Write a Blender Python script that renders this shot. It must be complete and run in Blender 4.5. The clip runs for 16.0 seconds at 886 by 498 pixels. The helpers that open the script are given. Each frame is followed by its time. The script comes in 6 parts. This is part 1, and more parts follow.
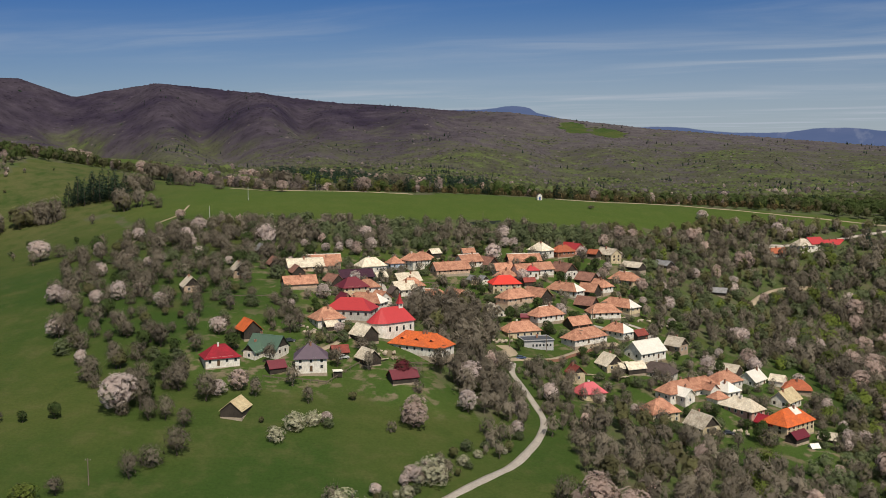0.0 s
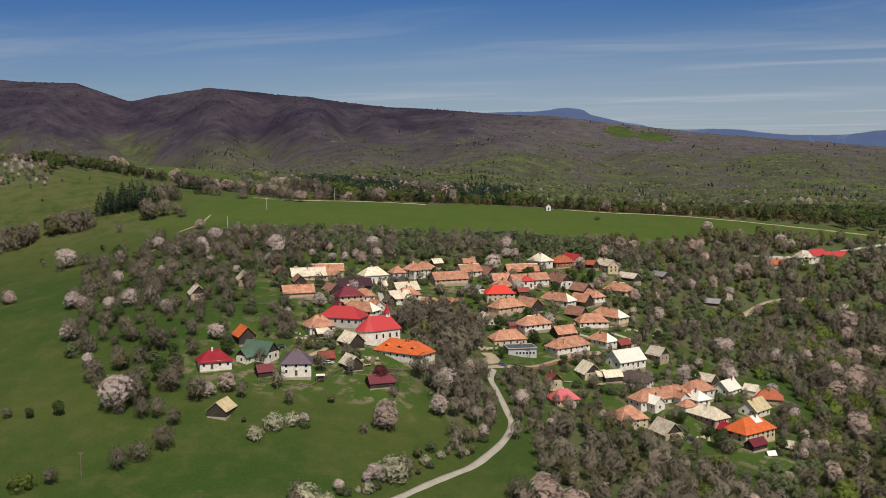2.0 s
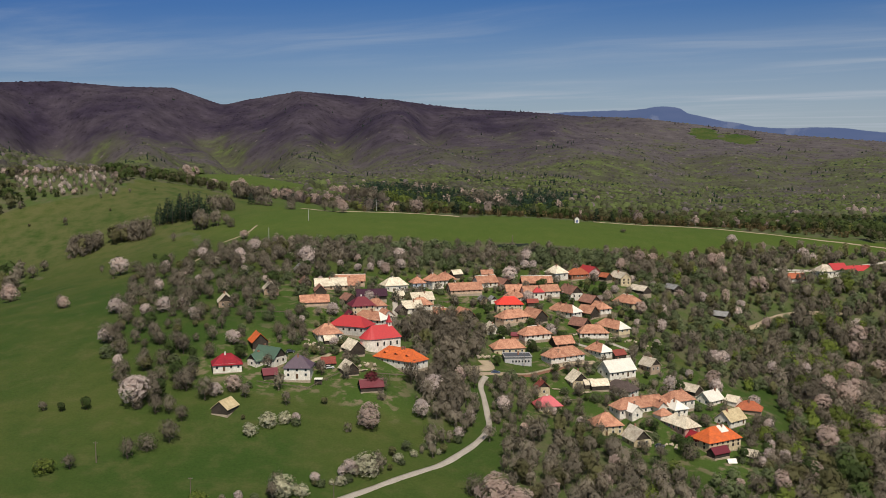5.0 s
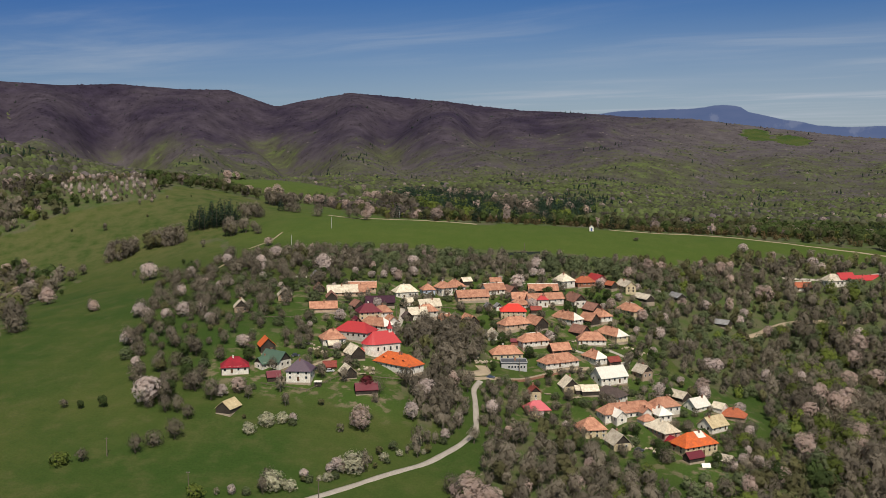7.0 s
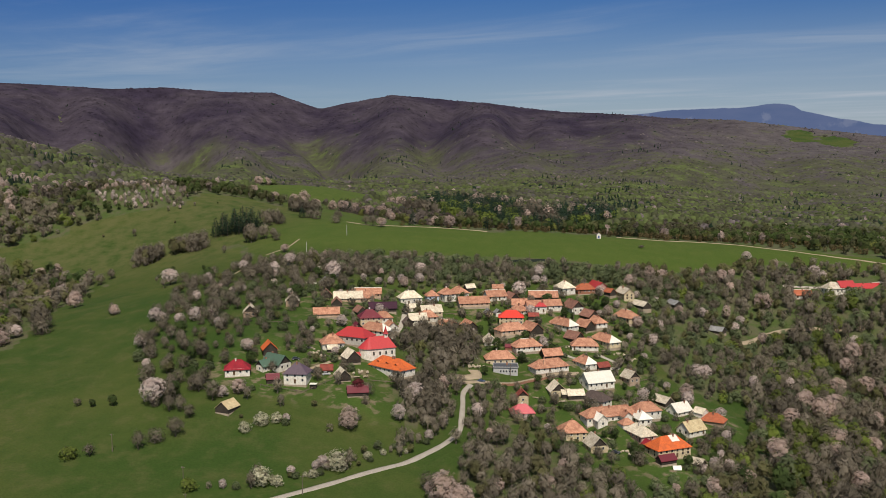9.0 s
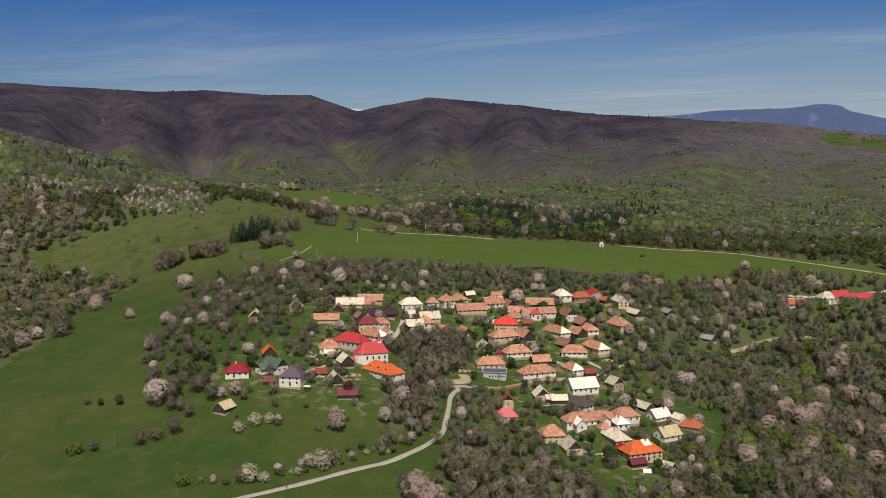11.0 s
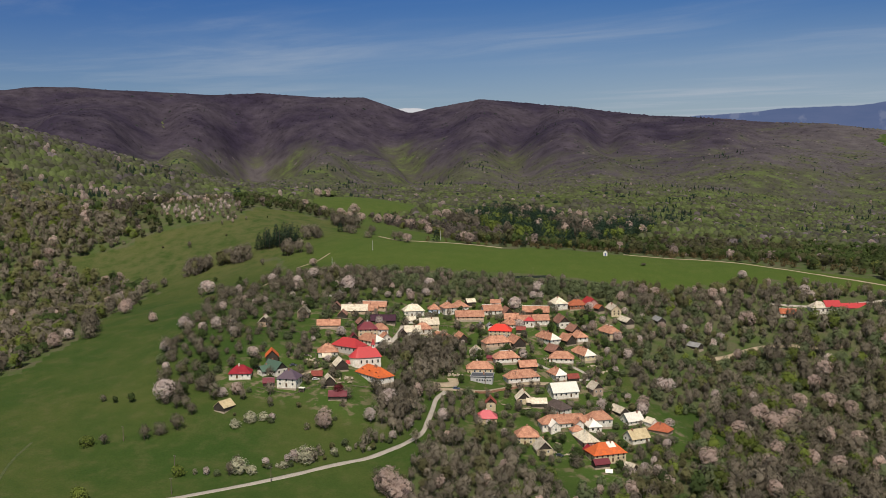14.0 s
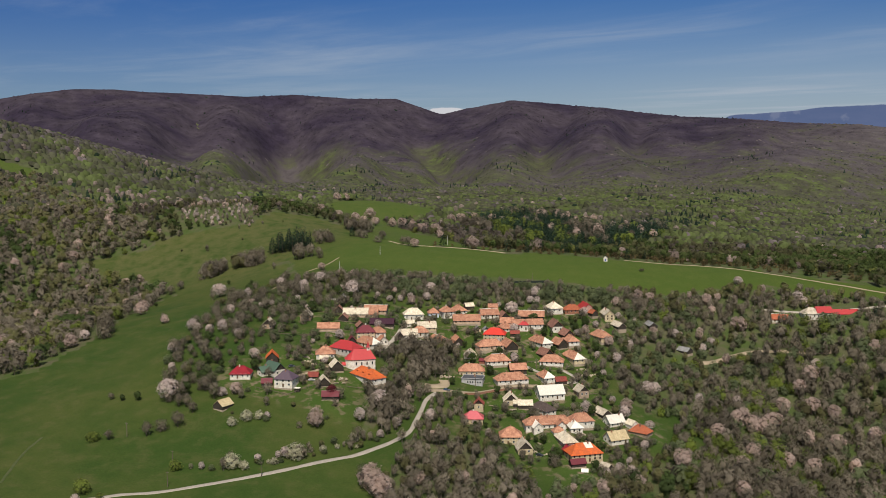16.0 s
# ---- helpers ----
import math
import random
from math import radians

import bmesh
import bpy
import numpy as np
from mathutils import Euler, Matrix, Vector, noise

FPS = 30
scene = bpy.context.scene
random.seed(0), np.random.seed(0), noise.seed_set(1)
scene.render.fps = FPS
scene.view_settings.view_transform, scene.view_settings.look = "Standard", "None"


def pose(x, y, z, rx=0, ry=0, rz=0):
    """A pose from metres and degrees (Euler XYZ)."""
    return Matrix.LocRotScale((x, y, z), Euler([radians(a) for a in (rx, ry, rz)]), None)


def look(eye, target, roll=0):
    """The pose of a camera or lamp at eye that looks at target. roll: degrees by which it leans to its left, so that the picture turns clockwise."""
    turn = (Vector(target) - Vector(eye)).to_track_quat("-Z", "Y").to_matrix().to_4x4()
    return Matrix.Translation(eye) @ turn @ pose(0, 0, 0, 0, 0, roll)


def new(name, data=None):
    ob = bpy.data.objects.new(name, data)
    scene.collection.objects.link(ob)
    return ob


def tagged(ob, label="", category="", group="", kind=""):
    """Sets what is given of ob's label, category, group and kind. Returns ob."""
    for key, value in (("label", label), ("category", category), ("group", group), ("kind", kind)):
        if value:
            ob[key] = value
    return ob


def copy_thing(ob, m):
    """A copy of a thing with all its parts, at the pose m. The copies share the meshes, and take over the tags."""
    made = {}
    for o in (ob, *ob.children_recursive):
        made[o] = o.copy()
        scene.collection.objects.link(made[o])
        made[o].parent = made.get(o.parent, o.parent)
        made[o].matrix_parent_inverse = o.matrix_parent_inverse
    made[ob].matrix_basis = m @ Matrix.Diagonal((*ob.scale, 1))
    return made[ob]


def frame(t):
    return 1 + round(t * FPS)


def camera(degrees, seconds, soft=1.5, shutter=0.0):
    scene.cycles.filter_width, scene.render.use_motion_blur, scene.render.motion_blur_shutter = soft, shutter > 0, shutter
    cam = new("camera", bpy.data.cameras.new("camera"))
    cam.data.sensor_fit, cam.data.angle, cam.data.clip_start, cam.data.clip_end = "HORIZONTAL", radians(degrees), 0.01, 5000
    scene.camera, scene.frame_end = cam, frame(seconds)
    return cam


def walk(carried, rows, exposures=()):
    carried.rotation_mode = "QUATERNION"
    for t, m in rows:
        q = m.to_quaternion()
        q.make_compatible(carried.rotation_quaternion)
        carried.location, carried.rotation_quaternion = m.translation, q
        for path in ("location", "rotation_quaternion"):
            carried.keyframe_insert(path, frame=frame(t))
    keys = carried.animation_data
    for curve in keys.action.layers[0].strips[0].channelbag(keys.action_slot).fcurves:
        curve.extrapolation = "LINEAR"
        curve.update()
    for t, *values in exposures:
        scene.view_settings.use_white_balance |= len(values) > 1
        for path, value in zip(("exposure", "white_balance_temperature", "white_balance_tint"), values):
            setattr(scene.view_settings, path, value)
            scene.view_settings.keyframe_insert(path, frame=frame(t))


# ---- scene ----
cam = camera(48.8, 16.0, soft=0.65)
PATH = [
    (0, (0.416, -0.265, 80.485), (0.414, 1.725, 80.286), -0.1),
    (0.5, (7.292, -6.277, 82.175), (7.267, -4.287, 81.976), -0.1),
    (1, (14.555, -11.996, 83.797), (14.505, -10.006, 83.601), -0.1),
    (1.5, (21.996, -17.783, 85.628), (21.917, -15.795, 85.433), -0.1),
    (2, (28.975, -23.402, 87.445), (28.866, -21.414, 87.25), -0.0),
    (2.5, (36.34, -28.668, 89.229), (36.197, -26.683, 89.034), -0.0),
    (3, (43.79, -34.028, 91.078), (43.618, -32.045, 90.882), -0.0),
    (3.5, (51.39, -39.386, 93.18), (51.186, -37.406, 92.984), -0.0),
    (4, (58.923, -44.344, 94.865), (58.688, -42.368, 94.668), -0.0),
    (6.5, (97.819, -68.386, 104.442), (97.436, -66.432, 104.246), 0.0),
    (7, (105.573, -73.055, 106.457), (105.165, -71.107, 106.259), 0.0),
    (7.5, (113.427, -77.566, 108.509), (112.996, -75.624, 108.311), 0.0),
    (8, (121.461, -81.541, 110.192), (121.004, -79.604, 109.994), -0.0),
    (8.5, (129.59, -85.932, 112.167), (129.11, -84.0, 111.969), -0.1),
    (9, (137.573, -89.972, 113.874), (137.071, -88.047, 113.676), -0.1),
    (11.5, (178.181, -110.016, 123.442), (177.577, -108.119, 123.245), -0.1),
    (12, (186.479, -113.799, 125.285), (185.855, -111.909, 125.088), -0.2),
    (12.5, (194.428, -117.373, 127.264), (193.787, -115.489, 127.067), -0.1),
    (13, (202.469, -120.915, 128.858), (201.809, -119.037, 128.66), -0.1),
    (13.5, (210.918, -124.587, 130.62), (210.238, -122.716, 130.422), -0.1),
    (14, (219.256, -128.099, 132.691), (218.557, -126.235, 132.492), -0.1),
    (14.5, (227.467, -131.604, 134.537), (226.752, -129.747, 134.338), -0.1),
    (15, (236.153, -134.773, 136.444), (235.42, -132.924, 136.244), -0.1),
    (15.5, (244.328, -138.215, 138.164), (243.578, -136.371, 137.964), -0.1),
    (16, (252.923, -140.849, 139.823), (252.155, -139.013, 139.623), -0.1),
]
walk(cam, [(t, look(eye, target, roll)) for t, eye, target, roll in PATH])

# ---------------------------------------------------------------- light
SUN_AZ, SUN_EL = 158.0, 54.0
sun_data = bpy.data.lights.new("sun", "SUN")
sun_data.energy, sun_data.angle, sun_data.color = 4.35, radians(0.6), (1.0, 0.93, 0.82)
sun = new("sun", sun_data)
sun_dir = Vector((math.sin(radians(SUN_AZ)) * math.cos(radians(SUN_EL)), math.cos(radians(SUN_AZ)) * math.cos(radians(SUN_EL)), math.sin(radians(SUN_EL))))
sun.matrix_world = look(sun_dir * 300, (0, 0, 0))


class Nodes:
    """Short hand for a node tree."""

    def __init__(self, tree):
        self.t = tree
        tree.nodes.clear()

    def add(self, kind):
        return self.t.nodes.new(kind)

    def link(self, a, b):
        self.t.links.new(a, b)

    def put(self, socket, v):
        if isinstance(v, bpy.types.NodeSocket):
            self.link(v, socket)
        else:
            socket.default_value = v

    def math(self, op, a, b=0.0, clamp=False):
        n = self.add("ShaderNodeMath")
        n.operation, n.use_clamp = op, clamp
        self.put(n.inputs[0], a), self.put(n.inputs[1], b)
        return n.outputs[0]

    def mix(self, fac, a, b, blend="MIX"):
        n = self.add("ShaderNodeMix")
        n.data_type, n.blend_type = "RGBA", blend
        self.put(n.inputs[0], fac), self.put(n.inputs[6], a), self.put(n.inputs[7], b)
        return n.outputs[2]

    def ramp(self, v, lo, hi):
        n = self.add("ShaderNodeMapRange")
        n.interpolation_type = "SMOOTHSTEP"
        self.put(n.inputs[0], v)
        n.inputs[1].default_value, n.inputs[2].default_value = lo, hi
        return n.outputs[0]

    def noise(self, vec, scale, detail=3.0, rough=0.55, stretch=None):
        if stretch:
            m = self.add("ShaderNodeMapping")
            m.inputs["Scale"].default_value = stretch
            self.link(vec, m.inputs["Vector"])
            vec = m.outputs[0]
        n = self.add("ShaderNodeTexNoise")
        self.link(vec, n.inputs["Vector"])
        n.inputs["Scale"].default_value, n.inputs["Detail"].default_value, n.inputs["Roughness"].default_value = scale, detail, rough
        return n.outputs["Fac"]


def make_world():
    w = bpy.data.worlds.new("sky")
    w.use_nodes = True
    scene.world = w
    k = Nodes(w.node_tree)
    out, bg = k.add("ShaderNodeOutputWorld"), k.add("ShaderNodeBackground")
    sky = k.add("ShaderNodeTexSky")
    sky.sky_type = "NISHITA"
    sky.sun_disc, sky.sun_elevation, sky.sun_rotation = False, radians(SUN_EL), radians(SUN_AZ)
    sky.altitude, sky.air_density, sky.dust_density, sky.ozone_density = 900, 1.0, 0.4, 4.0
    d = k.add("ShaderNodeTexCoord").outputs["Generated"]
    sep = k.add("ShaderNodeSeparateXYZ")
    k.link(d, sep.inputs[0])
    x, y, z = sep.outputs
    # thin cirrus: stretched noise on the sky seen as a flat ceiling
    up = k.math("MAXIMUM", z, 0.02)
    flat = k.add("ShaderNodeCombineXYZ")
    k.link(k.math("DIVIDE", x, up), flat.inputs[0])
    k.link(k.math("DIVIDE", y, up), flat.inputs[1])
    turned = k.add("ShaderNodeMapping")
    turned.inputs["Rotation"].default_value = (0, 0, 0.5)
    k.link(flat.outputs[0], turned.inputs["Vector"])
    warp = k.add("ShaderNodeTexNoise")
    k.link(turned.outputs[0], warp.inputs["Vector"])
    warp.inputs["Scale"].default_value = 0.25
    bent = k.add("ShaderNodeVectorMath")
    bent.operation = "MULTIPLY_ADD"
    k.link(warp.outputs["Color"], bent.inputs[0])
    bent.inputs[1].default_value = (2.6, 2.6, 0)
    k.link(turned.outputs[0], bent.inputs[2])
    c1 = k.noise(bent.outputs[0], 0.42, 8, 0.60, (0.34, 0.85, 1))
    c2 = k.noise(bent.outputs[0], 0.13, 2, 0.5)
    cloud = k.math("MULTIPLY", k.ramp(c1, 0.42, 0.74), k.ramp(c2, 0.36, 0.62))
    veil = k.math("MULTIPLY", k.ramp(z, 0.16, 0.0), k.math("ADD", 0.20, k.math("MULTIPLY", k.ramp(x, -0.75, 0.25), 0.38)))
    # the last term is an unseen bright veil overhead, added as fill light
    cover = k.math("ADD", k.math("MULTIPLY", cloud, k.math("ADD", 0.40, k.math("MULTIPLY", k.ramp(x, -0.75, 0.25), 0.34))), k.math("ADD", veil, k.math("MULTIPLY", k.ramp(z, 0.30, 0.65), 0.5)), True)
    deep = k.mix(1.0, sky.outputs[0], k.mix(k.ramp(z, 0.0, 0.22), (0.80, 0.90, 1.05, 1), (0.33, 0.68, 1.18, 1)), "MULTIPLY")
    # sky above the view, lightened to add to the fill
    deep = k.mix(k.ramp(z, 0.30, 0.60), deep, k.mix(1.0, sky.outputs[0], (0.95, 1.05, 1.10, 1), "MULTIPLY"))
    deep = k.mix(1.0, deep, k.mix(k.ramp(x, -0.85, -0.05), (0.66, 0.76, 0.90, 1), (1, 1, 1, 1)), "MULTIPLY")
    col = k.mix(cover, deep, (8.2, 9.2, 10.6, 1))
    # far blue mountains on the horizon, by bearing; the blue is painted haze
    az = k.math("ARCTAN2", x, y)
    line = k.add("ShaderNodeFloatCurve")
    k.link(k.math("ADD", k.math("DIVIDE", az, 1.6), 0.5), line.inputs["Value"])
    cv = line.mapping.curves[0]
    for a, e in ((-24.2, 0.03), (-23.2, 0.0432), (-22.0, 0.0438), (-20.6, 0.03), (-12.5, 0.0), (-8.0, 0.0), (-6.6, 0.0335), (-3.5, 0.037), (-0.5, 0.0415), (2.2, 0.0420), (4.2, 0.0455), (5.4, 0.0385), (8.0, 0.029), (10.2, 0.0235), (13.0, 0.024), (15.5, 0.019),
                 (18.6, 0.0175), (21.5, 0.0215), (25.0, 0.0175)):
        cv.points.new(radians(a) / 1.6 + 0.5, e * 10)
    cv.points[0].location = (0, 0)
    cv.points[len(cv.points) - 1].location = (1, 0.1)
    line.mapping.update()
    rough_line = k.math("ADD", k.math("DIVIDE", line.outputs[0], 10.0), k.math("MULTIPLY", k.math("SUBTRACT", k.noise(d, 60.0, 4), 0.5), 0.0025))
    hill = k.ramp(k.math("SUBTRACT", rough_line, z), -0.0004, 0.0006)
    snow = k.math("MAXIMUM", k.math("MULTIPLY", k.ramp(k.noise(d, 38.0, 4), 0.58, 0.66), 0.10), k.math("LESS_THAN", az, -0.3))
    hazy_hillcol = k.mix(k.noise(d, 30.0, 5, 0.6, (1, 1, 4)), (1.5, 2.3, 4.6, 1), (2.5, 3.1, 5.4, 1))
    hazy_hillcol = k.mix(snow, hazy_hillcol, (12.0, 12.0, 12.6, 1))
    k.link(k.mix(hill, col, hazy_hillcol), bg.inputs["Color"])
    bg.inputs["Strength"].default_value = 0.050
    k.link(bg.outputs[0], out.inputs[0])


make_world()
scene.view_settings.exposure = 0.0

# ---------------------------------------------------------------- materials
MATS = {}


def material(name, colour, second=None, rough=0.85, scale=0.6, fine=4.0, amount=0.5, vary=0.25, bump=0.0, metal=0.0, island=False, streak=None, grain=0.76, gaps=3.6):
    """A surface with variation at two scales, in world size, and from piece to piece."""
    if name in MATS:
        return MATS[name]
    m = bpy.data.materials.new(name)
    m.use_nodes = True
    k = Nodes(m.node_tree)
    out, b = k.add("ShaderNodeOutputMaterial"), k.add("ShaderNodeBsdfPrincipled")
    pos = k.add("ShaderNodeNewGeometry").outputs["Position"]
    second = second or tuple(c * 0.6 for c in colour)
    big = k.ramp(k.noise(pos, scale, 4, 0.6), 0.32, 0.70)
    small = k.noise(pos, fine, 3, 0.6, streak)
    col = k.mix(k.math("MULTIPLY", big, amount), (*colour, 1), (*second, 1))
    rnd = k.add("ShaderNodeNewGeometry").outputs["Random Per Island"] if island else k.add("ShaderNodeObjectInfo").outputs["Random"]
    gain = k.math("ADD", k.math("MULTIPLY", k.math("SUBTRACT", rnd, 0.5), vary), k.math("ADD", 1.0 - grain / 2, k.math("MULTIPLY", small, grain)))
    if island:
        tone = k.add("ShaderNodeAttribute")
        tone.attribute_name = "tone"
        own = k.math("MULTIPLY", k.math("SUBTRACT", k.add("ShaderNodeObjectInfo").outputs["Random"], 0.5), 0.35)
        gain = k.math("ADD", gain, k.math("ADD", own, tone.outputs["Fac"]))
    hsv = k.add("ShaderNodeHueSaturation")
    k.link(col, hsv.inputs["Color"]), k.link(gain, hsv.inputs["Value"])
    k.link(hsv.outputs[0], b.inputs["Base Color"])
    b.inputs["Roughness"].default_value, b.inputs["Metallic"].default_value = rough, metal
    b.inputs["Specular IOR Level"].default_value = 0.25 if rough > 0.6 else 0.5
    if bump:
        bp = k.add("ShaderNodeBump")
        bp.inputs["Strength"].default_value, bp.inputs["Distance"].default_value = bump, 0.05
        k.link(small, bp.inputs["Height"]), k.link(bp.outputs[0], b.inputs["Normal"])
    if island:
        # leaves, petals and fine twigs let part of the light through
        thin, both = k.add("ShaderNodeBsdfTranslucent"), k.add("ShaderNodeMixShader")
        k.link(hsv.outputs[0], thin.inputs["Color"])
        both.inputs[0].default_value = 0.42
        k.link(b.outputs[0], both.inputs[1]), k.link(thin.outputs[0], both.inputs[2])
        # and leave small gaps between them
        hole, open_work = k.add("ShaderNodeBsdfTransparent"), k.add("ShaderNodeMixShader")
        k.link(k.math("GREATER_THAN", k.noise(pos, gaps, 2, 0.65), 0.48), open_work.inputs[0])
        k.link(hole.outputs[0], open_work.inputs[1]), k.link(both.outputs[0], open_work.inputs[2]), k.link(open_work.outputs[0], out.inputs[0])
    else:
        k.link(b.outputs[0], out.inputs[0])
    MATS[name] = m
    return m


ROOFS = {
    "ash": ((0.60, 0.52, 0.40), (0.36, 0.29, 0.21), "weathered grey-beige"), "grey": ((0.27, 0.26, 0.25), (0.16, 0.15, 0.14), "old grey shingle"),
    "cream": ((0.70, 0.61, 0.46), (0.50, 0.41, 0.29), "pale cream sheet"), "straw": ((0.60, 0.48, 0.28), (0.48, 0.36, 0.20), "straw-yellow sheet"),
    "ivory": ((0.78, 0.73, 0.62), (0.60, 0.53, 0.42), "ivory-white metal"), "clay": ((0.49, 0.245, 0.150), (0.30, 0.130, 0.080), "faded terracotta tile"),
    "brown": ((0.30, 0.150, 0.105), (0.19, 0.09, 0.065), "dark brown-red tile"), "brick": ((0.42, 0.12, 0.055), (0.30, 0.09, 0.045), "brick-red tile"),
    "orange": ((0.60, 0.125, 0.030), (0.44, 0.10, 0.035), "bright orange tile"), "scarlet": ((0.62, 0.035, 0.015), (0.5, 0.03, 0.02), "scarlet-red metal"),
    "crimson": ((0.43, 0.034, 0.034), (0.35, 0.030, 0.030), "crimson-red metal"), "mulberry": ((0.060, 0.022, 0.036), (0.045, 0.018, 0.03), "dark mulberry metal"), "ruby": ((0.27, 0.016, 0.026), (0.2, 0.015, 0.022), "dark crimson metal"), "wine": ((0.14, 0.014, 0.022), (0.13, 0.012, 0.018), "wine-red metal"),
    "rose": ((0.52, 0.10, 0.11), (0.42, 0.08, 0.09), "rose-red metal"), "rust": ((0.28, 0.065, 0.045), (0.2, 0.05, 0.04), "rusty red sheet"),
    "plum": ((0.115, 0.075, 0.095), (0.085, 0.06, 0.075), "dark plum metal"), "umber": ((0.105, 0.075, 0.065), (0.08, 0.06, 0.05), "dark brown"),
    "green": ((0.075, 0.13, 0.085), (0.10, 0.13, 0.09), "dull green metal"),
}
WALLS = {
    "white": ((0.76, 0.71, 0.62), (0.58, 0.51, 0.41), "white plaster"), "peach": ((0.58, 0.42, 0.30), (0.44, 0.30, 0.20), "bare peach plaster"),
    "ochre": ((0.64, 0.52, 0.33), (0.46, 0.36, 0.23), "cream plaster"), "pink": ((0.56, 0.32, 0.26), (0.46, 0.24, 0.2), "pink plaster"),
    "brick": ((0.34, 0.15, 0.09), (0.25, 0.11, 0.07), "red brick"), "stone": ((0.42, 0.31, 0.22), (0.30, 0.21, 0.15), "rough stone"),
    "blue": ((0.62, 0.68, 0.76), (0.5, 0.56, 0.64), "white and blue plaster"), "timber": ((0.060, 0.047, 0.036), (0.035, 0.028, 0.022), "dark timber board"),
    "ash": ((0.55, 0.51, 0.45), (0.42, 0.38, 0.33), "grey plaster"),
}
for key, (a, b, _) in ROOFS.items():
    metal_sheet = key in ("crimson", "scarlet", "wine", "rose", "plum", "green", "ivory")
    material("roof_" + key, a, b, rough=0.5 if metal_sheet else 0.85, scale=0.45, fine=2.2, amount=0.35 if metal_sheet else 0.9, vary=0.25, bump=0.5, streak=(1, 1, 0.4), grain=0.6 if metal_sheet else 1.25)
for key, (a, b, _) in WALLS.items():
    material("wall_" + key, a, b, scale=0.5, fine=2.0, amount=0.8, vary=0.15, bump=0.3, streak=(1, 1, 0.5), grain=0.9)
GLASS = material("window_glass", (0.03, 0.035, 0.04), rough=0.12, amount=0.2)
FRAME_WHITE = material("window_frame_white", (0.7, 0.68, 0.63), rough=0.6, amount=0.3)
FRAME_BROWN = material("window_frame_brown", (0.10, 0.055, 0.03), rough=0.7, amount=0.4)
DOOR = material("door_wood", (0.13, 0.075, 0.04), rough=0.75, fine=6)
STONE = material("plinth_stone", (0.40, 0.32, 0.235), (0.27, 0.21, 0.15), fine=5, bump=0.6)
BRICK = material("chimney_brick", (0.33, 0.17, 0.11), (0.24, 0.12, 0.08), fine=6)
DARKROOF = material("bitumen", (0.07, 0.075, 0.085), (0.10, 0.10, 0.11), fine=2)
WOOD = material("old_wood", (0.17, 0.135, 0.10), (0.10, 0.08, 0.06), fine=6, bump=0.4)
STEEL = material("pale_pole", (0.55, 0.53, 0.5), rough=0.5)
BARK = material("bark", (0.095, 0.072, 0.055), (0.06, 0.048, 0.038), fine=5)
TREES = {
    "w": material("blossom_white", (0.699, 0.585, 0.529), (0.406, 0.317, 0.270), rough=0.9, scale=0.9, fine=3, amount=0.7, vary=0.16, grain=0.34, island=True),
    "p": material("blossom_pink", (0.546, 0.421, 0.356), (0.361, 0.264, 0.218), rough=0.9, scale=0.9, fine=3, amount=0.7, vary=0.16, grain=0.34, island=True),
    "c": material("blossom_cream", (0.613, 0.566, 0.413), (0.260, 0.260, 0.142), rough=0.9, scale=0.9, fine=3, amount=0.8, vary=0.16, grain=0.34, island=True),
    "b": material("bare_twigs", (0.224, 0.189, 0.140), (0.143, 0.120, 0.085), rough=0.95, scale=0.12, fine=1.0, amount=0.9, vary=0.16, grain=0.34, island=True),
    "m": material("budding_twigs", (0.163, 0.162, 0.063), (0.129, 0.107, 0.063), rough=0.95, scale=0.1, fine=1.0, amount=0.8, vary=0.16, grain=0.34, island=True),
    "g": material("young_leaves", (0.072, 0.106, 0.027), (0.046, 0.068, 0.020), rough=0.8, scale=0.15, fine=1.5, amount=0.8, vary=0.16, grain=0.34, island=True),
    "y": material("yellow_green_leaves", (0.178, 0.223, 0.039), (0.125, 0.149, 0.033), rough=0.8, scale=0.15, fine=1.5, amount=0.7, vary=0.16, grain=0.34, island=True),
    "o": material("grey_olive_leaves", (0.143, 0.166, 0.078), (0.087, 0.107, 0.051), rough=0.85, scale=0.15, fine=1.5, amount=0.7, vary=0.16, grain=0.34, island=True),
    "k": material("spruce_needles", (0.033, 0.060, 0.036), (0.021, 0.039, 0.024), rough=0.85, fine=2, vary=0.16, grain=0.34, island=True),
    "r": material("dark_red_leaves", (0.15, 0.028, 0.035), (0.09, 0.02, 0.025), rough=0.8, fine=2, vary=0.16, grain=0.34, island=True),
}
